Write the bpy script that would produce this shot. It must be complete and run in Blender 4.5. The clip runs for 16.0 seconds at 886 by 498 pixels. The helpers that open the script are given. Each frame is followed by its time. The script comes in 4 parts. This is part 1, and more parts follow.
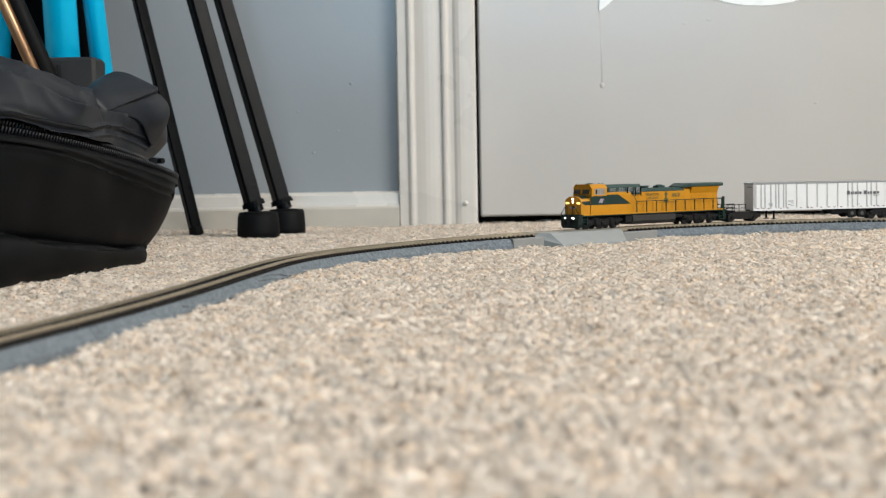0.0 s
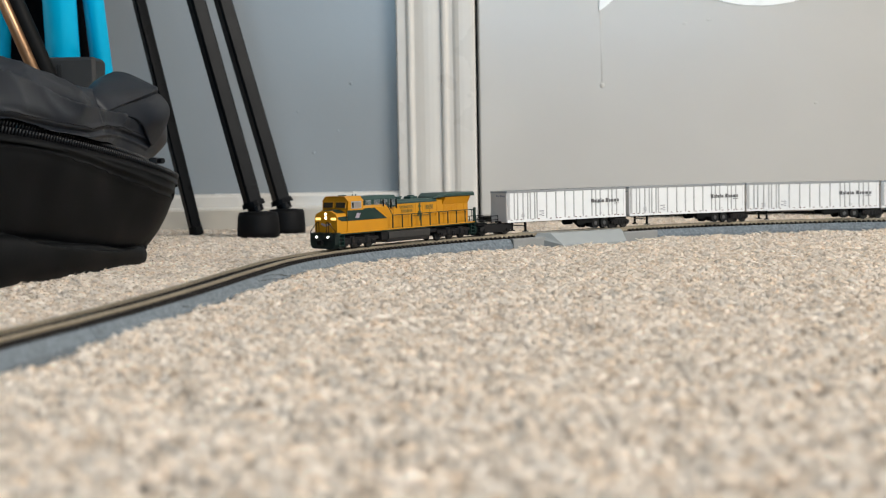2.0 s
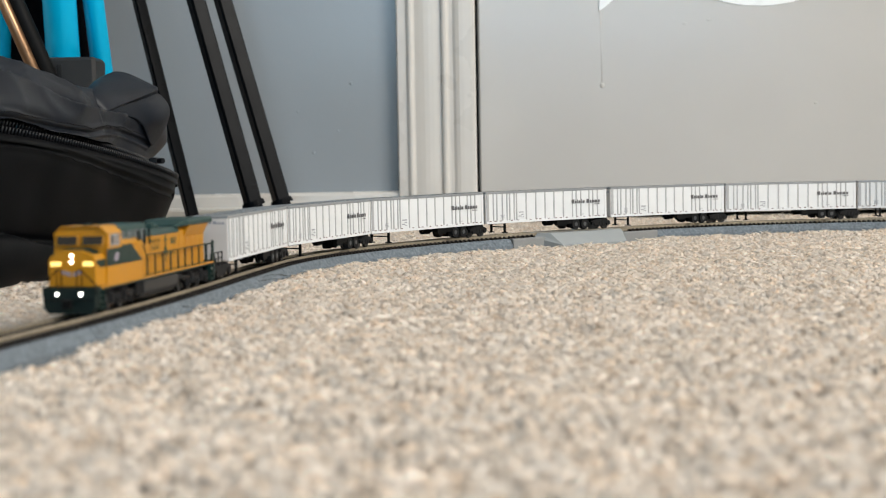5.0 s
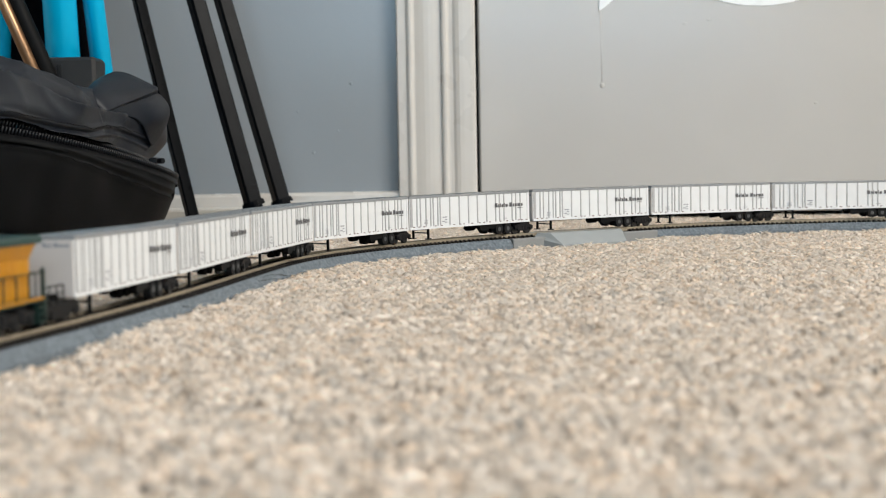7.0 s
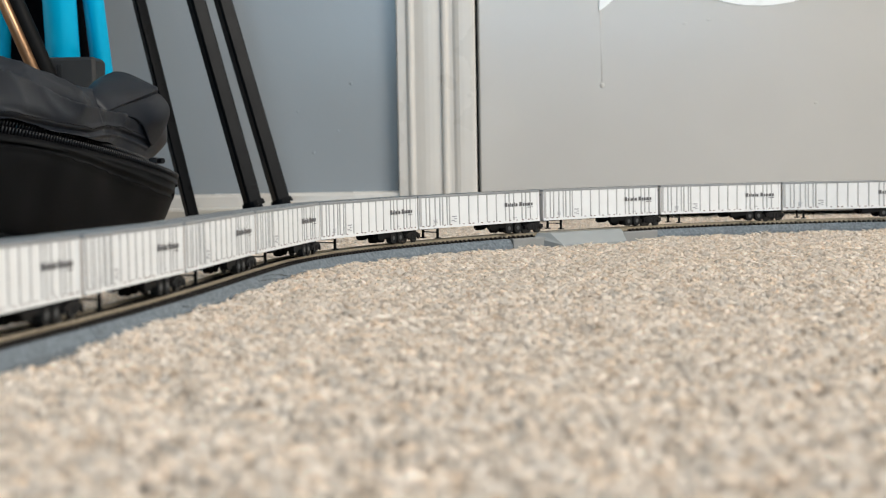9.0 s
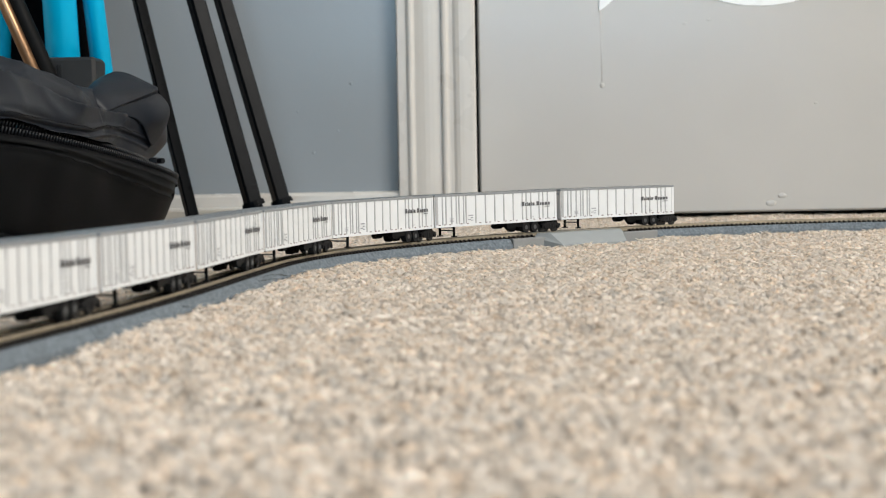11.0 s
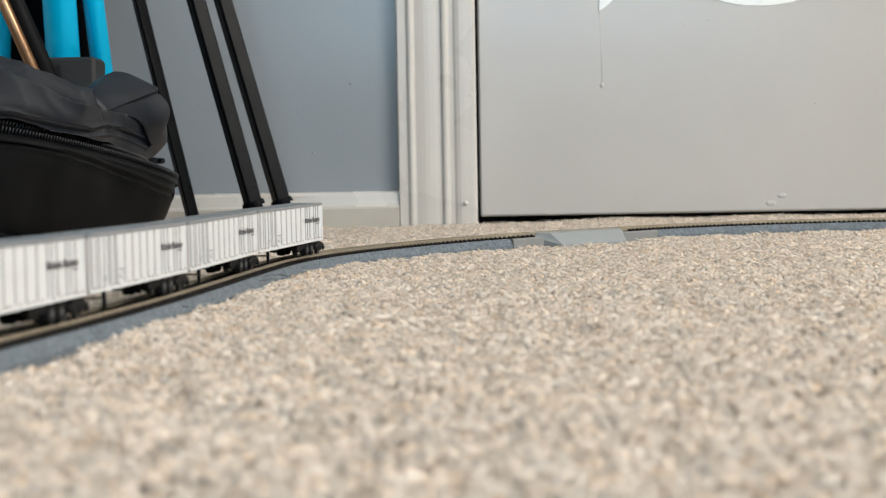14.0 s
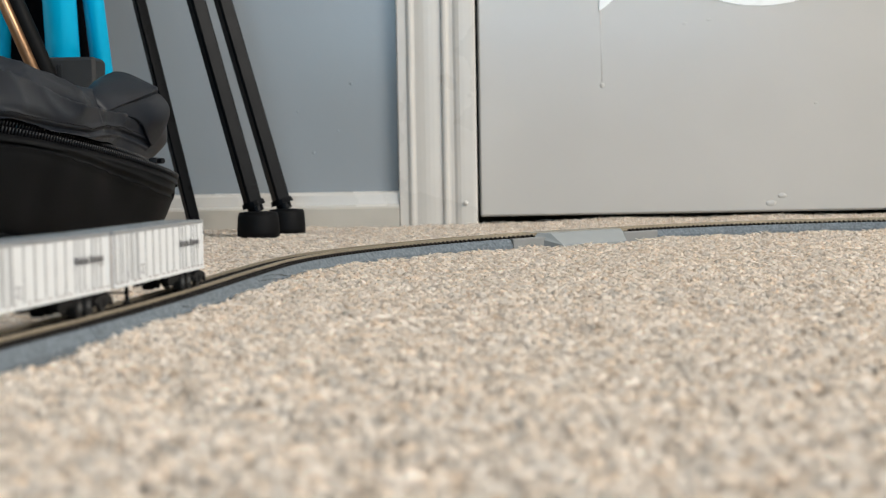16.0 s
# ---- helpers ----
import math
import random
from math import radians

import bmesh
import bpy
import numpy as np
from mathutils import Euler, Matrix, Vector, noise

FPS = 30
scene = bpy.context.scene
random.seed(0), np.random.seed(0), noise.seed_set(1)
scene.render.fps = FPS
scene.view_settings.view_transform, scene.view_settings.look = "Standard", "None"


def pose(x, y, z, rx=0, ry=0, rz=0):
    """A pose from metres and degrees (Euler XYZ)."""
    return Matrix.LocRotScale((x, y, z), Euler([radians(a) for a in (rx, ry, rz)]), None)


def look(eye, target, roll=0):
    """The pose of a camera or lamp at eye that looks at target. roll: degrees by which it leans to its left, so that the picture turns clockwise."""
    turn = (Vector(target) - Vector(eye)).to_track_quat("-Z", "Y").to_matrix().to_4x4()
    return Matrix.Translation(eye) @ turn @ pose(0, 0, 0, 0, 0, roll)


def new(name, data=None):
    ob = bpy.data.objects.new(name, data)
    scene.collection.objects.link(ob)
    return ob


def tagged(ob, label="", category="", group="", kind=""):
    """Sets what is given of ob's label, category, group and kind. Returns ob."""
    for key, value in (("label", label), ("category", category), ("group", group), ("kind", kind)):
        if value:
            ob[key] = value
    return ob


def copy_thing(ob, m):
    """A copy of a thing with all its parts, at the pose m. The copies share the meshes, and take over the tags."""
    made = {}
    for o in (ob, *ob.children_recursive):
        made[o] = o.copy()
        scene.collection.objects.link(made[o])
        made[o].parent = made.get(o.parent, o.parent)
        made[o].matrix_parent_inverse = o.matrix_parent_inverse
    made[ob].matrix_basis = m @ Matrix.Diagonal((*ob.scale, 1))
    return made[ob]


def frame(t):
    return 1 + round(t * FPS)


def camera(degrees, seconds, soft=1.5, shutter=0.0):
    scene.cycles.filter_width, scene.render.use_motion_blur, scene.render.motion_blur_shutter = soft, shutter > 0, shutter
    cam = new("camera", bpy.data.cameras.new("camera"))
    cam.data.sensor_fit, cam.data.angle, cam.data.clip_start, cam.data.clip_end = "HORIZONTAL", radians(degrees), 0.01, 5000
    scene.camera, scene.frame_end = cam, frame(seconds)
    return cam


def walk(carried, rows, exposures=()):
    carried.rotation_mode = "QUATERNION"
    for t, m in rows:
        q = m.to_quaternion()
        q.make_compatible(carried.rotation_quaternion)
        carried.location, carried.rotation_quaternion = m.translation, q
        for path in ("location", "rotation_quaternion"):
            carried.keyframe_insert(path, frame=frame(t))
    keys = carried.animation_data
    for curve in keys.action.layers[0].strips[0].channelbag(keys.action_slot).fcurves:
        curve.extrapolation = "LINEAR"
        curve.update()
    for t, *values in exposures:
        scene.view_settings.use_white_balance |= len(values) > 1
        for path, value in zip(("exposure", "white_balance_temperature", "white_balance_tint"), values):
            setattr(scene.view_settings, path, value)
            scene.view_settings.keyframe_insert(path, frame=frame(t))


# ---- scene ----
cam = camera(32.95, 16.0, soft=1.1)
EYE, AIM = (0, 0, 0.057), (0, 1, -0.00347)
walk(cam, [(0.0, look(EYE, AIM, -1.03)), (16.0, look(EYE, AIM, -1.03))], [(0.0, 0.0), (4.0, -0.03), (7.0, -0.05), (16.0, -0.07)])
cam.data.dof.use_dof = True
cam.data.dof.focus_distance = 0.87
cam.data.dof.aperture_fstop = 19.5

# ---- daylight from two windows: one in the side wall, a low one behind ----
world = bpy.data.worlds.new("world")
scene.world = world
world.use_nodes = True
wn = world.node_tree
sky = wn.nodes.new("ShaderNodeTexSky")
sky.sky_type, sky.sun_disc = "NISHITA", False
sky.sun_elevation, sky.sun_rotation = radians(48), radians(200)
wn.links.new(sky.outputs[0], wn.nodes["Background"].inputs[0])
wn.nodes["Background"].inputs[1].default_value = 0.12


def area_lamp(name, size_x, size_y, watts, color, m):
    d = bpy.data.lights.new(name, "AREA")
    d.shape, d.size, d.size_y, d.energy, d.color = "RECTANGLE", size_x, size_y, watts, color
    ob = new(name, d)
    ob.matrix_world = m
    return ob


area_lamp("window_daylight", 1.5, 1.3, 90, (1.0, 0.955, 0.885), look((1.98, -0.55, 1.45), (0.6, 0.2, 0.7)))
area_lamp("window_daylight_back", 1.6, 0.8, 24, (0.50, 0.76, 1.0), look((0.3, -2.35, 0.86), (0.3, 0.0, 0.75)))

# ---- materials ----


def mat(name, color, rough=0.6, metal=0.0, vary=0.12, scale=60.0, bump=0.0, bump_scale=400.0, spec=0.5, island=0.0, each=0.0, glow=0.0, fine=0.0, tint=None, thin=0.0):
    """Two scales of variation on colour, fine relief, and random per island or per object."""
    m = bpy.data.materials.new(name)
    m.use_nodes = True
    nt = m.node_tree
    b = nt.nodes["Principled BSDF"]
    tc = nt.nodes.new("ShaderNodeTexCoord")
    n1 = nt.nodes.new("ShaderNodeTexNoise")
    n1.inputs["Scale"].default_value, n1.inputs["Detail"].default_value = scale, 6
    n2 = nt.nodes.new("ShaderNodeTexNoise")
    n2.inputs["Scale"].default_value, n2.inputs["Detail"].default_value = bump_scale, 3
    for n in (n1, n2):
        nt.links.new(tc.outputs["Object"], n.inputs["Vector"])
    hsv = nt.nodes.new("ShaderNodeHueSaturation")
    hsv.inputs["Color"].default_value = (*color, 1)
    val = nt.nodes.new("ShaderNodeMapRange")
    val.inputs[1].default_value, val.inputs[2].default_value = 0.3, 0.7
    val.inputs[3].default_value, val.inputs[4].default_value = 1 - vary, 1 + vary
    nt.links.new(n1.outputs[0], val.inputs[0])
    out = val.outputs[0]

    def times(sock, lo, hi):
        r = nt.nodes.new("ShaderNodeMapRange")
        r.inputs[3].default_value, r.inputs[4].default_value = lo, hi
        nt.links.new(sock, r.inputs[0])
        mu = nt.nodes.new("ShaderNodeMath")
        mu.operation = "MULTIPLY"
        nt.links.new(out, mu.inputs[0])
        nt.links.new(r.outputs[0], mu.inputs[1])
        return mu.outputs[0]

    if fine:
        out = times(n2.outputs[0], 1 - 2 * fine, 1 + 2 * fine)
    rnd = None
    if island:
        rnd = nt.nodes.new("ShaderNodeNewGeometry").outputs["Random Per Island"]
        out = times(rnd, 1 - island, 1 + island)
    if each:
        rnd = nt.nodes.new("ShaderNodeObjectInfo").outputs["Random"]
        out = times(rnd, 1 - each, 1 + each)
    nt.links.new(out, hsv.inputs["Value"])
    col = hsv.outputs[0]
    if tint:
        mix = nt.nodes.new("ShaderNodeMix")
        mix.data_type = "RGBA"
        mix.inputs["A"].default_value = (1, 1, 1, 1)
        mix.inputs["B"].default_value = (*tint, 1)
        mul = nt.nodes.new("ShaderNodeMix")
        mul.data_type, mul.blend_type = "RGBA", "MULTIPLY"
        mul.inputs["Factor"].default_value = 1
        n3 = nt.nodes.new("ShaderNodeTexWhiteNoise")
        n3.noise_dimensions = "1D"
        nt.links.new(rnd, n3.inputs["W"])
        pw = nt.nodes.new("ShaderNodeMath")
        pw.operation = "POWER"
        pw.inputs[1].default_value = 2.5
        nt.links.new(n3.outputs["Value"], pw.inputs[0])
        nt.links.new(pw.outputs[0], mix.inputs["Factor"])
        nt.links.new(col, mul.inputs["A"])
        nt.links.new(mix.outputs["Result"], mul.inputs["B"])
        col = mul.outputs["Result"]
    nt.links.new(col, b.inputs["Base Color"])
    b.inputs["Metallic"].default_value = metal
    b.inputs["Specular IOR Level"].default_value = spec
    rr = nt.nodes.new("ShaderNodeMapRange")
    rr.inputs[3].default_value, rr.inputs[4].default_value = max(0.03, rough - 0.1), min(1, rough + 0.1)
    nt.links.new(n1.outputs[0], rr.inputs[0])
    nt.links.new(rr.outputs[0], b.inputs["Roughness"])
    if bump:
        bp = nt.nodes.new("ShaderNodeBump")
        bp.inputs["Strength"].default_value, bp.inputs["Distance"].default_value = bump, 0.0006
        nt.links.new(n2.outputs[0], bp.inputs["Height"])
        nt.links.new(bp.outputs[0], b.inputs["Normal"])
    if thin:
        tr = nt.nodes.new("ShaderNodeBsdfTranslucent")
        nt.links.new(col, tr.inputs["Color"])
        ms = nt.nodes.new("ShaderNodeMixShader")
        ms.inputs[0].default_value = thin
        nt.links.new(b.outputs[0], ms.inputs[1])
        nt.links.new(tr.outputs[0], ms.inputs[2])
        nt.links.new(ms.outputs[0], nt.nodes["Material Output"].inputs["Surface"])
    if glow:
        b.inputs["Emission Color"].default_value = (*color, 1)
        b.inputs["Emission Strength"].default_value = glow
    return m


M_WALL = mat("blue_wall_paint", (0.262, 0.286, 0.305), 0.22, vary=0.03, scale=7, bump=0.12, bump_scale=180)
M_PLAIN = mat("white_ceiling_paint", (0.84, 0.83, 0.81), 0.8, vary=0.03, scale=5)
M_TRIM = mat("white_trim_gloss", (0.585, 0.555, 0.51), 0.28, vary=0.04, scale=18, bump=0.08, bump_scale=120)
M_SHOE = mat("yellowed_trim_paint", (0.46, 0.425, 0.365), 0.4, vary=0.06, scale=30, bump=0.1, bump_scale=120)
M_DOOR = mat("white_door_paint", (0.478, 0.462, 0.435), 0.21, vary=0.025, scale=9, bump=0.06, bump_scale=140)
M_GAP = mat("dark_jamb", (0.13, 0.125, 0.10), 0.8)
M_DECAL = mat("white_gloss_vinyl", (0.86, 0.88, 0.88), 0.3, vary=0.02)
M_CARPET = mat("beige_carpet_yarn", (0.90, 0.82, 0.73), 0.95, vary=0.24, scale=120, island=0.10, spec=0.12, fine=0.05, bump=0.8, bump_scale=1800, tint=(0.91, 0.825, 0.73), thin=0.40)
M_BACKING = mat("carpet_base", (0.76, 0.685, 0.60), 0.95, vary=0.14, scale=330, bump=0.6, bump_scale=700, spec=0.1)
M_BED = mat("blue_grey_roadbed", (0.128, 0.150, 0.168), 0.8, vary=0.12, scale=160, bump=0.7, bump_scale=650, fine=0.42, spec=0.3)
M_GREY = mat("grey_plastic", (0.21, 0.212, 0.205), 0.55, vary=0.05, scale=120)
M_RAMP = mat("light_grey_plastic", (0.27, 0.287, 0.288), 0.42, vary=0.04, scale=120)
M_TIE = mat("dark_brown_ties", (0.016, 0.013, 0.011), 0.7, spec=0.2, each=0.25)
M_RAIL = mat("worn_nickel_rail", (0.42, 0.355, 0.26), 0.4, metal=0.55, vary=0.15, scale=300)
M_YEL = mat("chrome_yellow_paint", (0.46, 0.198, 0.005), 0.42, spec=0.35, vary=0.04, scale=200)
M_GRN = mat("dark_green_paint", (0.008, 0.024, 0.019), 0.45, spec=0.3, vary=0.1, scale=200)
M_PILOT = mat("black_green_paint", (0.004, 0.011, 0.0095), 0.5, spec=0.25, vary=0.1, scale=200)
M_GRNROOF = mat("roof_green_paint", (0.015, 0.042, 0.036), 0.5, spec=0.4, vary=0.12, scale=260)
M_BLK = mat("black_plastic", (0.004, 0.004, 0.004), 0.55, spec=0.12, vary=0.2, scale=300)
M_UND = mat("grimy_black_plastic", (0.011, 0.0105, 0.0105), 0.6, spec=0.15, vary=0.25, scale=300)
M_TANK = mat("dusty_grey_tank", (0.032, 0.030, 0.028), 0.55, spec=0.25, vary=0.2, scale=300)
M_HAIR = mat("dark_hair", (0.03, 0.025, 0.02), 0.6)
M_WHEEL = mat("blackened_metal", (0.05, 0.048, 0.045), 0.5, metal=0.6)
M_GLASS = mat("dark_window_glazing", (0.03, 0.025, 0.02), 0.15)
M_PANE = mat("pale_window_glazing", (0.24, 0.21, 0.19), 0.2)
M_FRAMEG = mat("grey_window_rim", (0.25, 0.26, 0.27), 0.5)
M_LAMP = mat("headlight_glow", (1.0, 0.88, 0.7), 0.3, vary=0, glow=9.0)
M_DITCH = mat("ditch_light_glow", (1.0, 0.95, 0.88), 0.3, vary=0, glow=9.0)
M_NUM = mat("number_board_glow", (1.0, 0.72, 0.2), 0.3, vary=0, glow=1.6)
M_LOGO = mat("pale_pink_marking", (0.30, 0.25, 0.29), 0.5)
M_INK = mat("black_lettering", (0.10, 0.097, 0.10), 0.6)
M_INKG = mat("green_lettering", (0.05, 0.08, 0.03), 0.6)
M_GINK = mat("grey_lettering", (0.28, 0.28, 0.30), 0.6)
M_RED = mat("red_reflector", (0.13, 0.07, 0.065), 0.4)
M_WHITE = mat("white_trailer_side", (0.665, 0.67, 0.665), 0.45, vary=0.02, scale=150)
M_POST = mat("silver_grey_post", (0.40, 0.40, 0.395), 0.45, metal=0.2, vary=0.1, scale=200)
M_ROOF = mat("silver_roof", (0.30, 0.31, 0.315), 0.38, metal=0.4, vary=0.1, scale=120)
M_NOSE = mat("silver_grey_bulkhead", (0.56, 0.52, 0.485), 0.5, vary=0.03, scale=150)
M_TYRE = mat("tyre_rubber", (0.008, 0.008, 0.008), 0.75, spec=0.2)
M_HUB = mat("grey_hub", (0.05, 0.05, 0.05), 0.5)
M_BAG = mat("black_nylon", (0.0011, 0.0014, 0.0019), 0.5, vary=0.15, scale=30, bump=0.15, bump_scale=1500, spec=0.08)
# bag nylon lit from above: the paler, bluer light is put into the colour
M_LID = mat("toplit_black_nylon", (0.0075, 0.0098, 0.0145), 0.42, vary=0.2, scale=40, bump=0.2, bump_scale=1500, spec=0.24)
M_ZIP = mat("black_zip_coil", (0.005, 0.0055, 0.0068), 0.34, spec=0.3)
M_LEG = mat("black_powder_coat", (0.0014, 0.0019, 0.0028), 0.3, spec=0.06, vary=0.15, scale=70, bump=0.1, bump_scale=900)
M_RUB = mat("black_rubber_foot", (0.003, 0.003, 0.0034), 0.6, vary=0.2, scale=80, spec=0.12)
M_BLUE = mat("blue_anodised_tube", (0.0, 0.60, 1.0), 0.22, metal=0.35, vary=0.03, scale=20)
M_BRONZE = mat("bronze_tube", (0.30, 0.17, 0.09), 0.3, metal=0.7, vary=0.1)
M_CLAMP = mat("grey_black_clamp", (0.015, 0.0148, 0.0145), 0.6, vary=0.1)

# ---- mesh helpers ----
MM = 0.001


def part(name, bm, material, parent=None, label="", smooth=False, k=1.0):
    if k != 1.0:
        bmesh.ops.scale(bm, vec=k if isinstance(k, tuple) else (k, k, k), verts=bm.verts)
    bmesh.ops.recalc_face_normals(bm, faces=bm.faces)
    me = bpy.data.meshes.new(name)
    bm.to_mesh(me)
    bm.free()
    me.materials.append(material)
    if smooth:
        me.polygons.foreach_set("use_smooth", [True] * len(me.polygons))
    ob = new(name, me)
    if parent:
        ob.parent = parent
    if label:
        ob["label"] = label
    return ob


def box(bm, x0, x1, y0, y1, z0, z1, bev=0.0, turn=None):
    geo = bmesh.ops.create_cube(bm, size=1)["verts"]
    for v in geo:
        v.co = Vector(((x0 + x1) / 2 + v.co.x * (x1 - x0), (y0 + y1) / 2 + v.co.y * (y1 - y0), (z0 + z1) / 2 + v.co.z * (z1 - z0)))
        if turn:
            v.co = turn @ v.co
    if bev:
        ed = {e for v in geo for e in v.link_edges}
        bmesh.ops.bevel(bm, geom=list(ed), offset=bev, segments=1, affect="EDGES")
    return bm


def rod(bm, a, b, r, n=8, r2=None, caps=True):
    a, b = Vector(a), Vector(b)
    m = Matrix.Translation((a + b) / 2) @ (b - a).to_track_quat("Z", "Y").to_matrix().to_4x4()
    bmesh.ops.create_cone(bm, cap_ends=caps, segments=n, radius1=r, radius2=r if r2 is None else r2, depth=(b - a).length, matrix=m)
    return bm


def prism(bm, poly, axis, lo, hi, shift=None):
    """A polygon pushed along an axis; shift moves the far end in the polygon's own plane."""
    def at(p, w, far):
        u, v = p
        if far and shift:
            u, v = shift(u, v)
        return {"x": (w, u, v), "y": (u, w, v), "z": (u, v, w)}[axis]
    a = [bm.verts.new(at(p, lo, False)) for p in poly]
    b = [bm.verts.new(at(p, hi, True)) for p in poly]
    n = len(poly)
    bm.faces.new(a), bm.faces.new(b)
    for i in range(n):
        bm.faces.new((a[i], a[(i + 1) % n], b[(i + 1) % n], b[i]))
    return bm


def sweep(bm, profile, path, closed=True):
    """profile: points (across, up); path: list of (point, left vector)."""
    rings = []
    for p, left in path:
        rings.append([bm.verts.new((p[0] + left[0] * u, p[1] + left[1] * u, p[2] + v)) for u, v in profile])
    n = len(profile)
    for a, b in zip(rings, rings[1:]):
        for i in range(n if closed else n - 1):
            j = (i + 1) % n
            bm.faces.new((a[i], a[j], b[j], b[i]))
    bm.faces.new(rings[0]), bm.faces.new(rings[-1])
    return bm


def nb():
    return bmesh.new()


def empty(name, m=None):
    ob = new(name)
    if m is not None:
        ob.matrix_world = m
    return ob


# ---- the track's line, in metres along it ----
J, TH, RAD, CROSS = (-0.0866, 0.7150), 0.1386, 0.315, 0.124
ARC = RAD * math.pi / 4
LAY = [(0, 0, ARC), (1, ARC, ARC + CROSS), (0, ARC + CROSS, 9)]
ZS = [(-0.42, 0.9), (-0.3, 0.4), (-0.25, -0.4), (-0.2, -1.0), (-0.15, -1.2), (-0.1, -1.1), (-0.05, -0.8), (0, -0.7), (0.055, -0.4), (0.16, -0.2), (0.265, 0.8), (0.371, 0.9), (0.48, 0.6), (0.6, 0.5)]
RAIL_TOP = 0.009


def arc(p, t, l, r):
    c = (p[0] + r * math.cos(t), p[1] - r * math.sin(t))
    t2 = t + l / r
    return (c[0] - r * math.cos(t2), c[1] + r * math.sin(t2)), t2


def line(s):
    """Point on the track's middle and its heading (from +y towards +x)."""
    if s < 0:
        return (J[0] + s * math.sin(TH), J[1] + s * math.cos(TH)), TH
    if s < ARC:
        return arc(J, TH, s, RAD)
    p, t = arc(J, TH, ARC, RAD)
    w = min(s - ARC, CROSS)
    p = (p[0] + w * math.sin(t), p[1] + w * math.cos(t))
    if s < ARC + CROSS:
        return p, t
    w = min(s - ARC - CROSS, 3 * ARC)
    p, t = arc(p, t, w, RAD)
    w = max(0, s - 4 * ARC - CROSS)
    return (p[0] + w * math.sin(t), p[1] + w * math.cos(t)), t


def rail_z(s):
    return RAIL_TOP + MM * float(np.interp(s, [a for a, _ in ZS], [b for _, b in ZS]))


def on_track(s):
    (x, y), t = line(s)
    return Vector((x, y, rail_z(s))), Vector((-math.cos(t), math.sin(t), 0))

# ---- the room ----
WALL_Y = 1.318


def room():
    bm = box(nb(), -1.6, 2.2, -2.6, 1.36, -0.12, -0.0036)
    bmesh.ops.subdivide_edges(bm, edges=[e for e in bm.edges if e.calc_length() > 1], cuts=20, use_grid_fill=True)
    tagged(part("floor", bm, M_BACKING), "woven backing under the beige carpet pile", "floor", kind="structure")
    tagged(part("ceiling", box(nb(), -1.7, 2.3, -2.7, 1.5, 2.44, 2.54), M_PLAIN), "plain white painted ceiling", "ceiling", kind="structure")
    bm = box(nb(), -1.7, -0.03, WALL_Y, 1.44, -0.02, 2.44)
    box(bm, 0.82, 2.3, WALL_Y, 1.44, -0.02, 2.44)
    box(bm, -0.03, 0.82, WALL_Y, 1.44, 2.06, 2.44)
    tagged(part("wall_north", bm, M_WALL), "blue-grey painted wall with small dents", "wall", kind="structure")
    tagged(part("wall_west", box(nb(), -1.7, -1.6, -2.6, WALL_Y, -0.02, 2.44), M_WALL), "plain blue-grey painted wall", "wall", kind="structure")
    for nm, ax in (("wall_east", 0), ("wall_south", 1)):
        bm = nb()
        if ax == 0:
            w0, w1 = -1.35, 0.25
            for a, b, c, d in ((-2.6, w0, 0, 2.44), (w1, WALL_Y, 0, 2.44), (w0, w1, 0, 0.75), (w0, w1, 2.12, 2.44)):
                box(bm, 2.2, 2.3, a, b, c - 0.02, d)
        else:
            w0, w1 = -0.55, 1.15
            for a, b, c, d in ((-1.7, w0, 0, 2.44), (w1, 2.3, 0, 2.44), (w0, w1, 0, 0.45), (w0, w1, 1.3, 2.44)):
                box(bm, a, b, -2.7, -2.6, c - 0.02, d)
        tagged(part(nm, bm, M_WALL), "blue-grey painted wall with a window", "wall", kind="structure")
    # dents and specks in the paint of the visible wall
    random.seed(4)
    for i, (x, z) in enumerate(((-0.078, 0.124), (-0.112, 0.064), (-0.125, 0.100), (-0.09, 0.083), (-0.16, 0.148))):
        bm = nb()
        bmesh.ops.create_icosphere(bm, subdivisions=2, radius=0.0016 - 0.0002 * i)
        bmesh.ops.scale(bm, vec=(1, 0.35, 1), verts=bm.verts)
        bmesh.ops.translate(bm, vec=(x, WALL_Y, z), verts=bm.verts)
        ob = part("paint_bump", bm, M_WALL, bpy.data.objects["wall_north"], smooth=True)


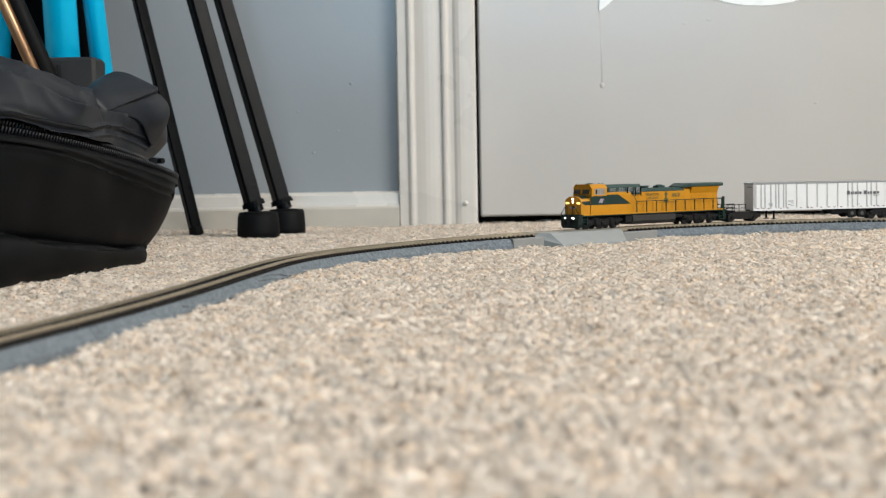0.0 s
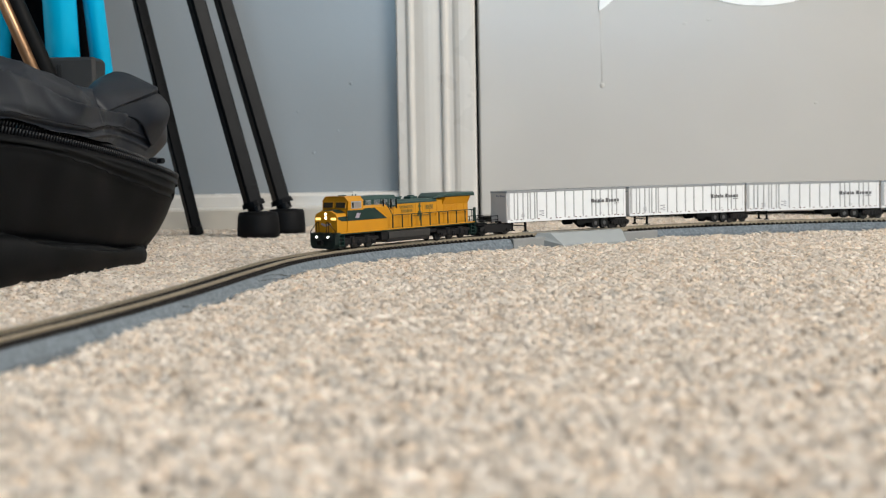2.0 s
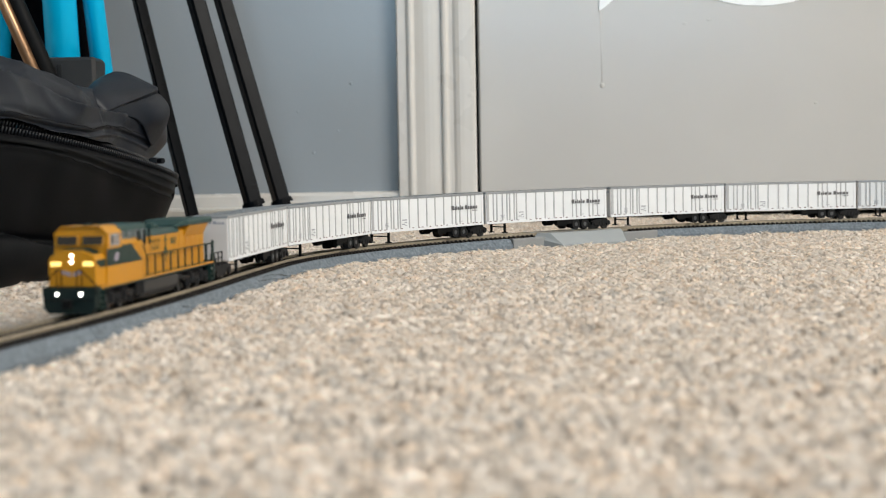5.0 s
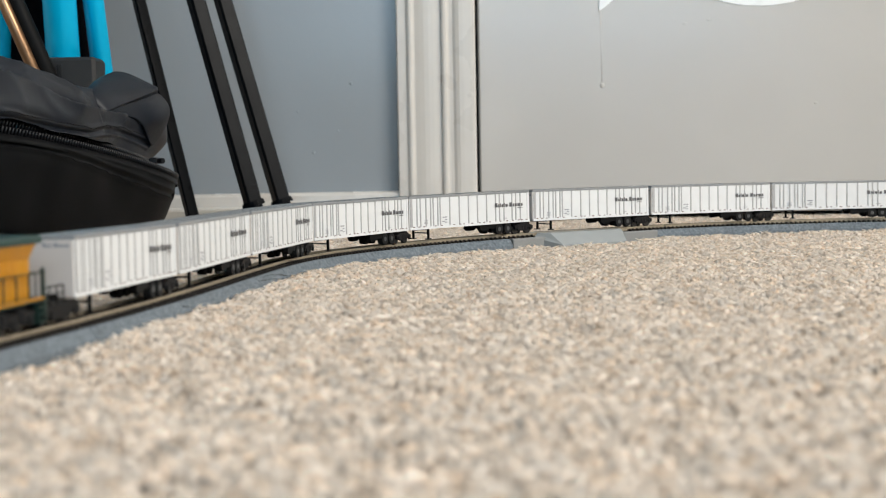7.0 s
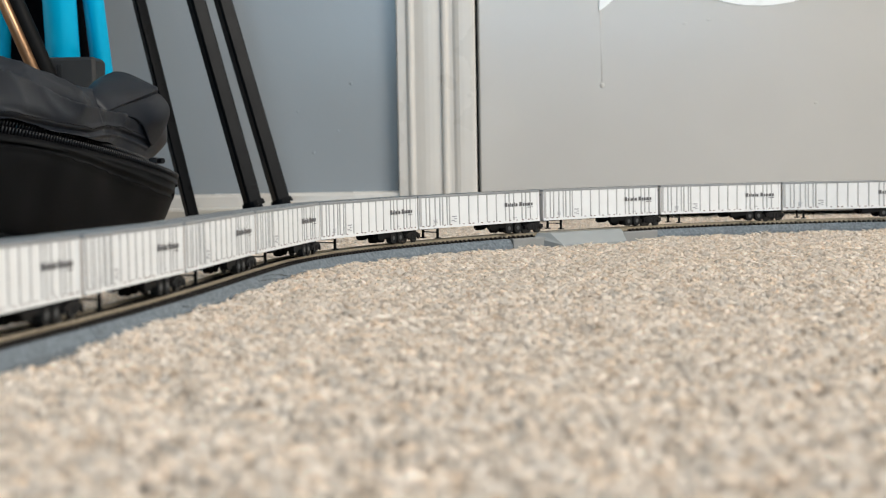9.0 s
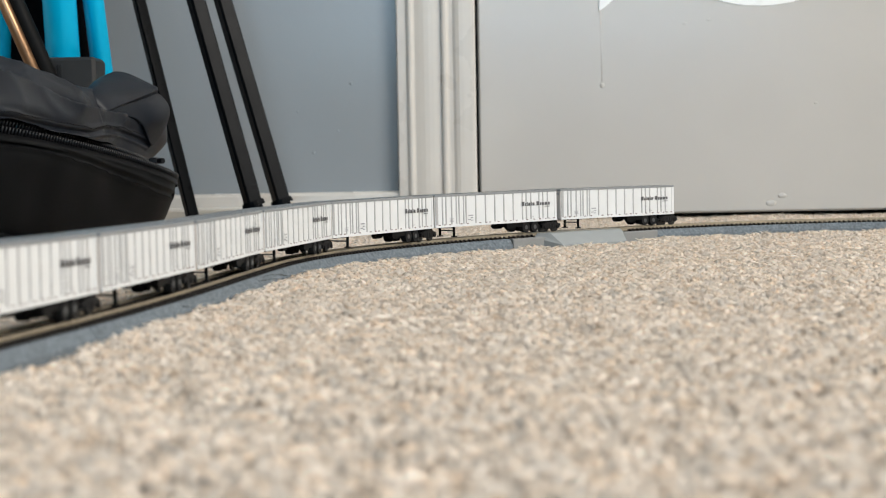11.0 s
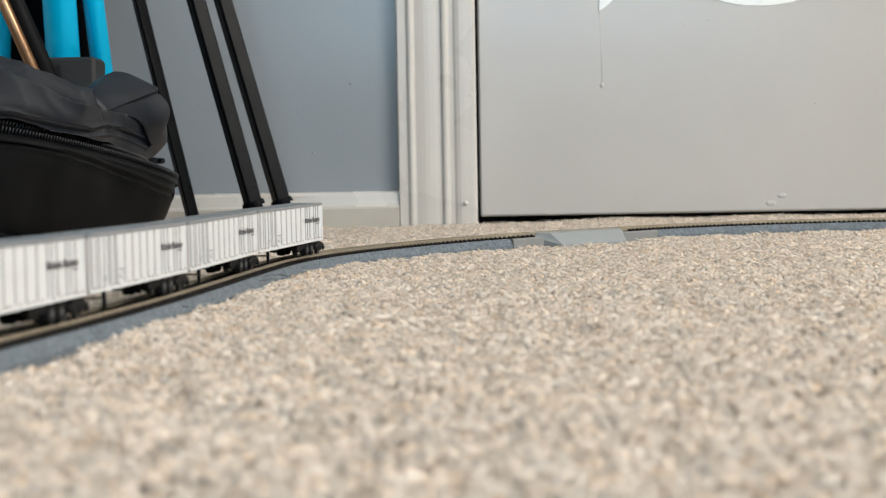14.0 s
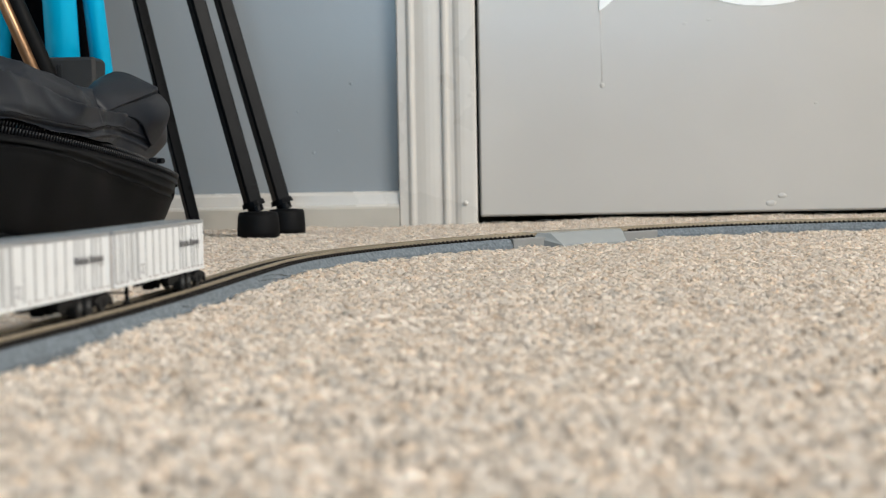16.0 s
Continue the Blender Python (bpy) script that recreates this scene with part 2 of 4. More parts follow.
def trim():
    # skirting with a stepped, rounded top
    prof = [(WALL_Y, -0.02), (WALL_Y - 0.0125, -0.02), (WALL_Y - 0.0125, 0.014), (WALL_Y - 0.0115, 0.0165), (WALL_Y - 0.0085, 0.0178), (WALL_Y - 0.0082, 0.021), (WALL_Y - 0.0078, 0.0265), (WALL_Y - 0.006, 0.0288), (WALL_Y, 0.0294)]
    bm = prism(nb(), prof, "x", -1.6, -0.0375)
    bb = part("baseboard", bm, M_TRIM)
    tagged(bb, "white painted wooden skirting with a stepped top", "baseboard", kind="structure")
    bm = nb()
    for x, z, r in ((-0.1085, 0.0085, 0.0022), (-0.105, 0.0075, 0.0017)):
        g = bmesh.ops.create_icosphere(bm, subdivisions=2, radius=r)["verts"]
        bmesh.ops.scale(bm, vec=(1, 0.5, 1.2), verts=g)
        bmesh.ops.translate(bm, vec=(x, WALL_Y - 0.0126, z), verts=g)
    part("paint_drip", bm, M_TRIM, bb, smooth=True)
    lower = prism(nb(), [(WALL_Y - 0.0122, -0.02), (WALL_Y - 0.0138, -0.02), (WALL_Y - 0.0138, 0.0145), (WALL_Y - 0.0122, 0.0158)], "x", -1.6, -0.0378)
    part("lower_board", lower, M_SHOE, bb, "yellowed beige lower board")
    # door casing, moulded
    pts = [(0, 0), (0, 8.5), (1.2, 10), (8.2, 10.4), (9.2, 11.2), (10.2, 13.8), (11.6, 14.9), (13.2, 14.4), (14.6, 12.4), (16, 11.6), (20, 13.0), (24, 14.0), (28, 14.3), (32, 13.9), (36, 12.8), (38.6, 12.2), (39.8, 16.8), (41.4, 18.0), (43.2, 17.4), (44.6, 15.0), (46, 14.2), (49, 14.6), (51.4, 17.0), (54.5, 18.6), (58, 18.8), (65, 18.4), (67.5, 17.4), (68.6, 15), (68.6, 0)]
    prof = [(-0.0376 + a * MM, WALL_Y - (b if b < 9 else 12 + 0.55 * (b - 12)) * MM) for a, b in pts]
    c = part("door_casing", prism(nb(), prof, "z", -0.02, 2.1), M_TRIM)
    tagged(c, "glossy white moulded wooden door casing", "door frame", kind="structure")
    c2 = part("door_casing", prism(nb(), [(0.79 - (a - 0.031), b) for a, b in prof], "z", -0.02, 2.1), M_TRIM)
    tagged(c2, "glossy white moulded wooden door casing", "door frame", kind="structure")
    bm = nb()
    g = bmesh.ops.create_icosphere(bm, subdivisions=2, radius=0.0022)["verts"]
    bmesh.ops.scale(bm, vec=(1, 0.5, 1), verts=g)
    bmesh.ops.translate(bm, vec=(0.0205, WALL_Y - 0.0172, 0.018), verts=g)
    part("paint_drip", bm, M_TRIM, c, smooth=True)
    # jamb behind the narrow gap, dark room beyond
    bm = box(nb(), 0.031 - 0.02, 0.0312, WALL_Y + 0.001, 1.44, -0.02, 2.06)
    box(bm, 0.0312, 0.046, WALL_Y + 0.042, 1.44, -0.02, 2.06)
    tagged(part("door_jamb", bm, M_GAP), "dark painted door jamb behind the gap", "door frame", kind="structure")
    tagged(part("backdrop", box(nb(), -0.3, 1.2, 1.50, 1.54, -0.1, 2.3), M_GAP), "dark unlit space behind the door", "backdrop", kind="structure")
    # door leaf
    bm = box(nb(), 0.0338, 0.788, WALL_Y + 0.003, WALL_Y + 0.038, 0.0052, 2.05, bev=0.0015)
    d = part("door_1", bm, M_DOOR)
    tagged(d, "closed flat white-painted interior door", "door", kind="structure")
    bm = nb()
    face = WALL_Y + 0.003
    rod(bm, (0.1415, face + 0.0010, 0.186), (0.1422, face + 0.0010, 0.120), 0.0012, 12, 0.0011)
    g = bmesh.ops.create_icosphere(bm, subdivisions=2, radius=0.0022)["verts"]
    bmesh.ops.scale(bm, vec=(1, 0.5, 1.2), verts=g)
    bmesh.ops.translate(bm, vec=(0.1422, face + 0.0003, 0.1185), verts=g)
    part("paint_drip", bm, M_DOOR, d, smooth=True)
    bm = nb()
    for x, z, r in ((0.215, 0.171, 0.0013), (0.237, 0.174, 0.0016), (0.29, 0.0125, 0.003), (0.30, 0.019, 0.0025), (0.33, 0.10, 0.0012)):
        g = bmesh.ops.create_icosphere(bm, subdivisions=2, radius=r)["verts"]
        bmesh.ops.scale(bm, vec=(1.6, 0.14, 0.9), verts=g)
        bmesh.ops.translate(bm, vec=(x, face, z), verts=g)
    part("paint_blister", bm, M_DOOR, d, smooth=True)


def windows():
    for k, m in ((1, pose(2.25, -0.55, 1.435, 0, 0, 90)), (2, pose(0.3, -2.65, 1.435))):
        w = tagged(empty("window_%d" % k, m), "white framed window letting in daylight", "window", kind="structure")
        wd = 0.8 if k == 1 else 0.85
        lo, hi = (-0.685, 0.685) if k == 1 else (-0.985, -0.135)
        bm = nb()
        for a, b, c, d in ((-wd, -wd + 0.05, lo, hi), (wd - 0.05, wd, lo, hi), (-wd + 0.05, wd - 0.05, lo, lo + 0.05), (-wd + 0.05, wd - 0.05, hi - 0.05, hi), (-0.02, 0.02, lo + 0.05, hi - 0.05)):
            box(bm, a, b, -0.03, 0.03, c, d)
        part("window_frame", bm, M_TRIM, w)


# ---- carpet pile ----
BAG_FOOT = [(-0.36, 0.50), (-0.255, 0.60), (-0.213, 0.722), (-0.176, 0.885), (-0.19, 0.915), (-0.45, 0.95)]


def inside(x, y, poly):
    hit = np.zeros(x.shape, bool)
    for (x0, y0), (x1, y1) in zip(poly, poly[1:] + poly[:1]):
        c = ((y0 > y) != (y1 > y)) & (x < (x1 - x0) * (y - y0) / (y1 - y0 + 1e-12) + x0)
        hit ^= c
    return hit


def carpet(name, step, fat, box_x, box_y, fine):
    rng = np.random.default_rng(7)
    gx, gy = np.meshgrid(np.arange(*box_x, step), np.arange(*box_y, step))
    x = (gx + rng.normal(0, 0.33 * step, gx.shape)).ravel()
    y = (gy + rng.normal(0, 0.33 * step, gx.shape)).ravel()
    wedge = (np.abs(x) < 0.305 * y + 0.035) & (y > 0.19)
    keep = (wedge if fine else ~wedge) & ((y < WALL_Y - 0.012) | ((x > 0.036) & (y < WALL_Y + 0.03)))
    ss = np.arange(-1.5, 1.62, 0.004)
    mid = np.array([line(s)[0] for s in ss])
    near, beyond = np.full(x.shape, 9.0), np.zeros(x.shape, bool)
    for p, q in zip(mid, mid[1:]):
        d = np.hypot(x - p[0], y - p[1])
        closer = d < near
        near = np.where(closer, d, near)
        beyond = np.where(closer, (q[0] - p[0]) * (y - p[1]) - (q[1] - p[1]) * (x - p[0]) > 0, beyond)
    keep &= near > 0.0132
    keep &= ~inside(x, y, [(a - 0.012, b) for a, b in BAG_FOOT])
    p0, t0 = line(ARC + CROSS / 2)
    keep &= ~((np.abs((x - p0[0]) * math.sin(t0) + (y - p0[1]) * math.cos(t0)) < 0.041) & (near < 0.0255))
    x, y, near, beyond = x[keep], y[keep], near[keep], beyond[keep]
    n = len(x)
    # gentle swell of the pile: trodden flatter behind the track, full and high along its inner edge
    swell = 0.0007 * np.sin(x * 47 + 1.3 * np.sin(y * 21)) * np.sin(y * 39 + 0.8) + 0.0004 * np.sin(x * 130 + y * 90)
    top = np.where(beyond, -0.0014, 0.0004 + 0.0016 * np.exp(-near / 0.05)) + swell + rng.normal(0, 0.00036, n)
    top += np.where(beyond, 0.0024 * np.clip((y - 1.14) / 0.13, 0, 1) * np.clip((x - 0.05) / 0.1, 0, 1), 0)
    r = rng.uniform(0.0014, 0.0025, n) * fat
    lx, ly = rng.normal(0, 0.0009, n), rng.normal(0, 0.0009, n)
    sides = 5 if fine else 4
    lev = ((0.3, 1.15), (0.78, 1.1), (0.96, 0.6)) if fine else ((0.1, 0.95), (0.85, 0.85))
    root = -0.0042
    tall = top - root
    ang0 = rng.uniform(0, 6.28, n)
    loose = 3 if fine else 0
    per = len(lev) * sides + 1 + 2 * loose
    verts = np.zeros((n, per, 3), np.float32)
    lobes = [rng.uniform(0.5, 1.5, n) for _ in range(sides)]
    for i, (f, w) in enumerate(lev):
        cx, cy = x + lx * f ** 1.7, y + ly * f ** 1.7
        for k in range(sides):
            a = ang0 + 0.7 * f + k * 2 * math.pi / sides
            lump = w * r * lobes[k] * rng.uniform(0.85, 1.15, n)
            verts[:, i * sides + k, 0] = cx + lump * np.cos(a)
            verts[:, i * sides + k, 1] = cy + lump * np.sin(a)
            verts[:, i * sides + k, 2] = root + tall * f + (rng.normal(0, 0.00022, n) if i else 0)
    tip = len(lev) * sides
    verts[:, tip, 0], verts[:, tip, 1], verts[:, tip, 2] = x + lx * 1.2, y + ly * 1.2, top + rng.uniform(0.0, 0.0006, n)
    # loose fibres springing from the tuft's tip
    for k in range(loose):
        a, out = rng.uniform(0, 6.28, n), rng.uniform(0.0012, 0.0028, n)
        for j, (d, w, z) in enumerate(((0.25, 0.00035, -0.0001), (1.0, 0.0, 0.0))):
            v = tip + 1 + 2 * k + j
            verts[:, v, 0] = x + lx * 1.2 + d * out * np.cos(a) - w * np.sin(a)
            verts[:, v, 1] = y + ly * 1.2 + d * out * np.sin(a) + w * np.cos(a)
            verts[:, v, 2] = top + z + (rng.uniform(-0.0006, 0.0013, n) if j else 0)
    tri = []
    for i in range(len(lev) - 1):
        for k in range(sides):
            a, b = i * sides + k, i * sides + (k + 1) % sides
            tri += [(a, b, b + sides), (a, b + sides, a + sides)]
    last = (len(lev) - 1) * sides
    tri += [(last + k, last + (k + 1) % sides, tip) for k in range(sides)]
    tri += [(tip, tip + 2 + 2 * k, tip + 1 + 2 * k) for k in range(loose)]
    tri = np.array(tri, np.int32)
    faces = (tri[None] + (np.arange(n, dtype=np.int32) * per)[:, None, None]).reshape(-1)
    me = bpy.data.meshes.new(name)
    me.vertices.add(n * per)
    me.vertices.foreach_set("co", verts.reshape(-1))
    nf = len(faces) // 3
    me.loops.add(nf * 3)
    me.loops.foreach_set("vertex_index", faces)
    me.polygons.add(nf)
    me.polygons.foreach_set("loop_start", np.arange(0, nf * 3, 3, dtype=np.int32))
    me.polygons.foreach_set("use_smooth", np.ones(nf, bool))
    me.update()
    me.materials.append(M_CARPET)
    tagged(new(name, me), "deep beige cut-pile carpet of mottled yarn tufts", "carpet", kind="stuff")


# ---- the track ----
def span(a, b, step=0.005):
    n = max(1, round((b - a) / step))
    return [on_track(a + (b - a) * i / n) for i in range(n + 1)]


TIE_MESH = {}


def track_piece(a, b, crossing=False):
    t = tagged(empty("track_section"), "grey crossing section of model railway track" if crossing else "model railway track on blue-grey moulded ballast, lying on carpet", "model track", group="model railway track")
    gap = 0.00025
    a0, b0 = a + gap, b - gap
    bed = [(-12.6, -13.5), (-12.3, -6.4), (-9.6, -2.55), (9.6, -2.55), (12.3, -6.4), (12.6, -13.5)]
    if crossing:
        bed = [(-12.4, -13.5), (-12.4, -3.4), (-11.6, -2.6), (11.6, -2.6), (12.4, -3.4), (12.4, -13.5)]
    part("roadbed", sweep(nb(), [(u * MM, v * MM) for u, v in bed], span(a0, b0)), M_GREY if crossing else M_BED, t)
    if not crossing:
        part("tie_strip", sweep(nb(), [(u * MM, v * MM) for u, v in ((-5.9, -2.7), (5.9, -2.7), (5.9, -2.1), (-5.9, -2.1))], span(a0, b0)), M_TIE, t, "dark brown tie strip")
    prof = [(-0.75, -2.2), (0.75, -2.2), (0.75, -1.8), (0.22, -1.6), (0.22, -0.8), (0.45, -0.65), (0.45, 0), (-0.45, 0), (-0.45, -0.65), (-0.22, -0.8), (-0.22, -1.6), (-0.75, -1.8)]
    for off in (-4.95, 4.95):
        part("rail", sweep(nb(), [((u + off) * MM, v * MM) for u, v in prof], span(a0, b0)), M_RAIL, t)
        for end in (a0, b0 - 0.0035):
            part("rail_joiner", sweep(nb(), [((u + off) * MM, v * MM) for u, v in ((-1.1, -2.4), (1.1, -2.4), (0.7, -0.9), (-0.7, -0.9))], span(end, end + 0.0035)), M_RAIL, t)
    # ties
    if not TIE_MESH:
        bm = box(nb(), -8.4 * MM, 8.4 * MM, -0.85 * MM, 0.85 * MM, -3.0 * MM, -1.5 * MM)
        for o in (-4.95, 4.95):
            for q in (-1.15, 1.15):
                box(bm, (o + q - 0.35) * MM, (o + q + 0.35) * MM, -0.6 * MM, 0.6 * MM, -1.51 * MM, -1.05 * MM)
        ob = part("tie", bm, M_TIE, t)
        TIE_MESH["mesh"] = ob.data
        bpy.data.objects.remove(ob)
    n = round((b - a) / 0.0037)
    for i in range(n):
        s = a + (i + 0.5) * (b - a) / n
        if crossing and 0.022 < s - a < 0.102:
            continue
        p, left = on_track(s)
        ob = new("tie", TIE_MESH["mesh"])
        ob.parent = t
        ob.matrix_world = Matrix.Translation(p) @ pose(0, 0, 0, 0, 0, math.degrees(math.atan2(left.y, left.x)))
    if crossing:
        mid = (a + b) / 2
        p, left = on_track(mid)
        m = Matrix.Translation(p) @ pose(0, 0, 0, 0, 0, math.degrees(math.atan2(left.y, left.x)))
        # ramps on both sides: across is local x, along the track is local y
        for sgn in (-1, 1):
            bm = nb()
            top = [(6.2, -33), (6.2, 37), (13.5, 33), (13.5, -28)]
            low = [(6.2, -35), (6.2, 40), (24.5, 32), (24.5, -22)]
            va = [bm.verts.new((sgn * u * MM, v * MM, (-0.25 if u < 7 else -0.45) * MM)) for u, v in top]
            vb = [bm.verts.new((sgn * u * MM, v * MM, (-3.2 if u < 7 else -7.4) * MM)) for u, v in low]
            vc = [bm.verts.new((sgn * u * MM, v * MM, -13.5 * MM)) for u, v in low]
            for lo, hi in ((va, vb), (vb, vc)):
                for i in range(4):
                    bm.faces.new((lo[i], lo[(i + 1) % 4], hi[(i + 1) % 4], hi[i]))
            bm.faces.new(va), bm.faces.new(vc)
            bmesh.ops.transform(bm, matrix=m, verts=bm.verts)
            part("ramp", bm, M_RAMP, t, "pale grey road ramp")
        bm = box(nb(), -3.6 * MM, 3.6 * MM, -39 * MM, 39 * MM, -2.6 * MM, -0.3 * MM, bev=0.0003)
        bmesh.ops.transform(bm, matrix=m, verts=bm.verts)
        part("centre_deck", bm, M_RAMP, t, "pale grey deck between the rails")
    return t


def track():
    cuts = [-1.488, -1.240, -0.992, -0.744, -0.496, -0.248, 0, ARC, ARC + CROSS, ARC * 2 + CROSS, ARC * 3 + CROSS, ARC * 4 + CROSS, ARC * 4 + CROSS + 0.248, ARC * 4 + CROSS + 0.496]
    for i, (a, b) in enumerate(zip(cuts, cuts[1:])):
        track_piece(a, b, crossing=(i == 7))


# ---- the train; local x is the way it goes, y its left side, z up from the rail ----
def lettering(name, text, size, material, parent, m, k=MM):
    cu = bpy.data.curves.new(name, "FONT")
    cu.body, cu.size, cu.extrude, cu.align_x, cu.align_y = text, size, 0.02, "CENTER", "CENTER"
    tmp = new(name, cu)
    me = bpy.data.meshes.new_from_object(tmp.evaluated_get(bpy.context.evaluated_depsgraph_get()))
    bpy.data.objects.remove(tmp)
    me.transform(Matrix.Scale(k, 4) @ m)
    me.materials.clear()
    me.materials.append(material)
    ob = new(name, me)
    ob.parent = parent
    return ob


def side(sgn):
    """Stands a flat text (x right, y up) on the left (+1) or right (-1) side of a vehicle."""
    return pose(0, 0, 0, 90, 0, 180 if sgn > 0 else 0)


def wheelset(parent, x, r, half=4.6, k=MM):
    bm = rod(nb(), (x, -half, r), (x, half, r), 0.8, 8)
    for y in (-half, half):
        rod(bm, (x, y - 0.9 if y > 0 else y + 0.9, r), (x, y + 0.25 * (1 if y > 0 else -1), r), r, 20)
        s = 1 if y > 0 else -1
        rod(bm, (x, y - s * 1.0, r), (x, y - s * 0.8, r), r + 0.45, 20)
    return part("wheelset", bm, M_WHEEL, parent, k=k)


def locomotive():
    L = tagged(empty("locomotive"), "yellow and dark green model diesel locomotive with lit headlights", "model locomotive")
    KL = (0.968 * MM, MM, MM)

    def P(name, bm, mt, label="", parent=L):
        return part(name, bm, mt, parent, label, k=KL)

    # deck and pilots
    bm = box(nb(), -66, 65, -9.2, 9.2, 8.3, 9.6, bev=0.2)
    P("deck", bm, M_GRN, "dark green walkway deck")
    for s in (-1, 1):
        P("sill_stripe", box(nb(), -65, 64, s * 9.2 - 0.12, s * 9.2 + 0.12, 9.0, 9.7), M_YEL, "yellow sill stripe")
    pil = [(-9.2, 9.4), (9.2, 9.4), (9.2, 3.2), (7.4, 1.1), (-7.4, 1.1), (-9.2, 3.2)]
    P("front_pilot", prism(nb(), pil, "x", 64.8, 68.2, lambda u, v: (u * 0.94, v)), M_PILOT, "dark green pilot and plough")
    P("rear_pilot", prism(nb(), pil, "x", -65, -68, lambda u, v: (u * 0.97, v)), M_PILOT, "dark green rear pilot")
    for s in (-1, 1):
        for x in (62.8, -63.6):
            bm = nb()
            for i, z in enumerate((2.6, 4.6, 6.6)):
                box(bm, x - 2.0, x + 2.0, s * 8.2 - 0.9, s * 8.2 + 0.9, z - 0.25, z + 0.2)
            box(bm, x - 2.3, x - 1.9, s * 8.2 - 1, s * 8.2 + 1, 2.0, 8.4)
            box(bm, x + 1.9, x + 2.3, s * 8.2 - 1, s * 8.2 + 1, 2.0, 8.4)
            P("steps", bm, M_GRN)
    for x0, x1 in ((68, 71), (-68, -71.5)):
        bm = box(nb(), min(x0, x1), max(x0, x1), -1.0, 1.0, 3.6, 5.4, bev=0.3)
        box(bm, x1 - 0.8, x1 + 0.8, -1.3, 1.9, 3.2, 5.8, bev=0.3)
        P("coupler", bm, M_BLK)
    # nose
    nose = [(-8.7, 9.7), (8.7, 9.7), (8.7, 18.2), (7.6, 20.0), (3.4, 21.6), (-3.4, 21.6), (-7.6, 20.0), (-8.7, 18.2)]
    n = P("nose", prism(nb(), nose, "x", 56, 65.0, lambda u, v: (u * 0.90, 9.7 + (v - 9.7) * 0.965)), M_YEL, "yellow wide nose")
    front = 65.05
    for z in (19.6, 17.6):
        P("headlight", rod(nb(), (front - 1.0, 0, z), (front + 0.25, 0, z), 0.55, 14), M_LAMP, "glowing headlight", n)
    for s in (-1, 1):
        P("number_board", box(nb(), front - 0.5, front + 0.15, s * 5.4 - 1.7, s * 5.4 + 1.7, 16.3, 17.6, bev=0.1), M_NUM, "lit amber number board", n)
        P("ditch_light", rod(nb(), (67.2, s * 4.0, 7.4), (68.75, s * 4.0, 7.4), 0.48, 14), M_DITCH, "glowing ditch light")
    bm = nb()
    for s in (-1, 1):
        prism(bm, [(s * 0.4, 12.8), (s * 3.4, 13.9), (s * 3.2, 14.9), (s * 0.4, 14.2)], "x", front - 0.6, front + 0.1)
    P("emblem", bm, M_LOGO, "pale winged emblem without lettering", n)
    P("nose_top", prism(nb(), [(-7.4, 20.15), (-3.3, 21.7), (3.3, 21.7), (7.4, 20.15)], "x", 57.2, 63.2, lambda u, v: (u * 0.93, v - 0.28)), M_GRN, "dark anti-glare panel", n)
    bm = nb()
    for s in (-1, 1):
        for y in (2.6, 4.2):
            rod(bm, (67.9, s * y, 9.3), (67.9, s * y, 15.2), 0.22, 6)
        rod(bm, (67.9, s * 2.6, 15.2), (67.9, s * 4.2, 15.2), 0.22, 6)
        rod(bm, (67.9, s * 4.2, 15.0), (67.6, s * 8.9, 10.2), 0.22, 6)
        rod(bm, (67.6, s * 8.9, 10.2), (67.6, s * 8.9, 7.0), 0.22, 6)
    P("front_handrail", bm, M_BLK, "black nose handrails")
    # cab
    cab = [(-9.1, 9.7), (9.1, 9.7), (9.1, 26.0), (6.6, 28.6), (-6.6, 28.6), (-9.1, 26.0)]
    bm = prism(nb(), cab, "x", 43.4, 56.2)
    for v in bm.verts:
        if v.co.x > 50:
            v.co.x += 1.6 - 2.0 * max(0, (v.co.z - 20) / 8.6) if v.co.z > 15 else 1.6
    c = P("cab", bm, M_YEL, "yellow cab")
    P("cab_roof", prism(nb(), [(-9.3, 26.1), (-6.7, 28.75), (6.7, 28.75), (9.3, 26.1), (9.1, 26.0), (6.5, 28.5), (-6.5, 28.5), (-9.1, 26.0)], "x", 43.1, 56.9), M_YEL, "", c)
    tilt = Matrix.Translation((57.15, 0, 24.0)) @ Matrix.Rotation(radians(-13), 4, "Y")
    for s in (-1, 1):
        P("windscreen_rim", box(nb(), -0.2, 0.3, min(s * 0.6, s * 8.2), max(s * 0.6, s * 8.2), -1.9, 1.9, 0.15, tilt), M_YEL, "", c)
        P("windscreen", box(nb(), -0.2, 0.38, min(s * 1.0, s * 7.7), max(s * 1.0, s * 7.7), -1.45, 1.5, 0, tilt), M_GLASS, "dark cab windscreen", c)
        P("window_rim", box(nb(), 45.2, 54.0, s * 9.1 - 0.12, s * 9.1 + 0.14, 22.0, 26.0, 0.1), M_FRAMEG, "", c)
        for a, b, mt in ((45.7, 48.9, M_PANE), (49.4, 51.6, M_PANE), (52.0, 53.5, M_GLASS)):
            P("side_window", box(nb(), a, b, s * 9.1 - 0.1, s * 9.1 + 0.24, 22.5, 25.5), mt, "", c)
    # equipment cabinet behind the cab, flush with its sides
    cabn = [(-9.0, 9.7), (9.0, 9.7), (9.0, 22.0), (6.6, 23.6), (-6.6, 23.6), (-9.0, 22.0)]
    P("cabinet", prism(nb(), cabn, "x", 21.5, 43.4), M_YEL, "yellow equipment cabinet")
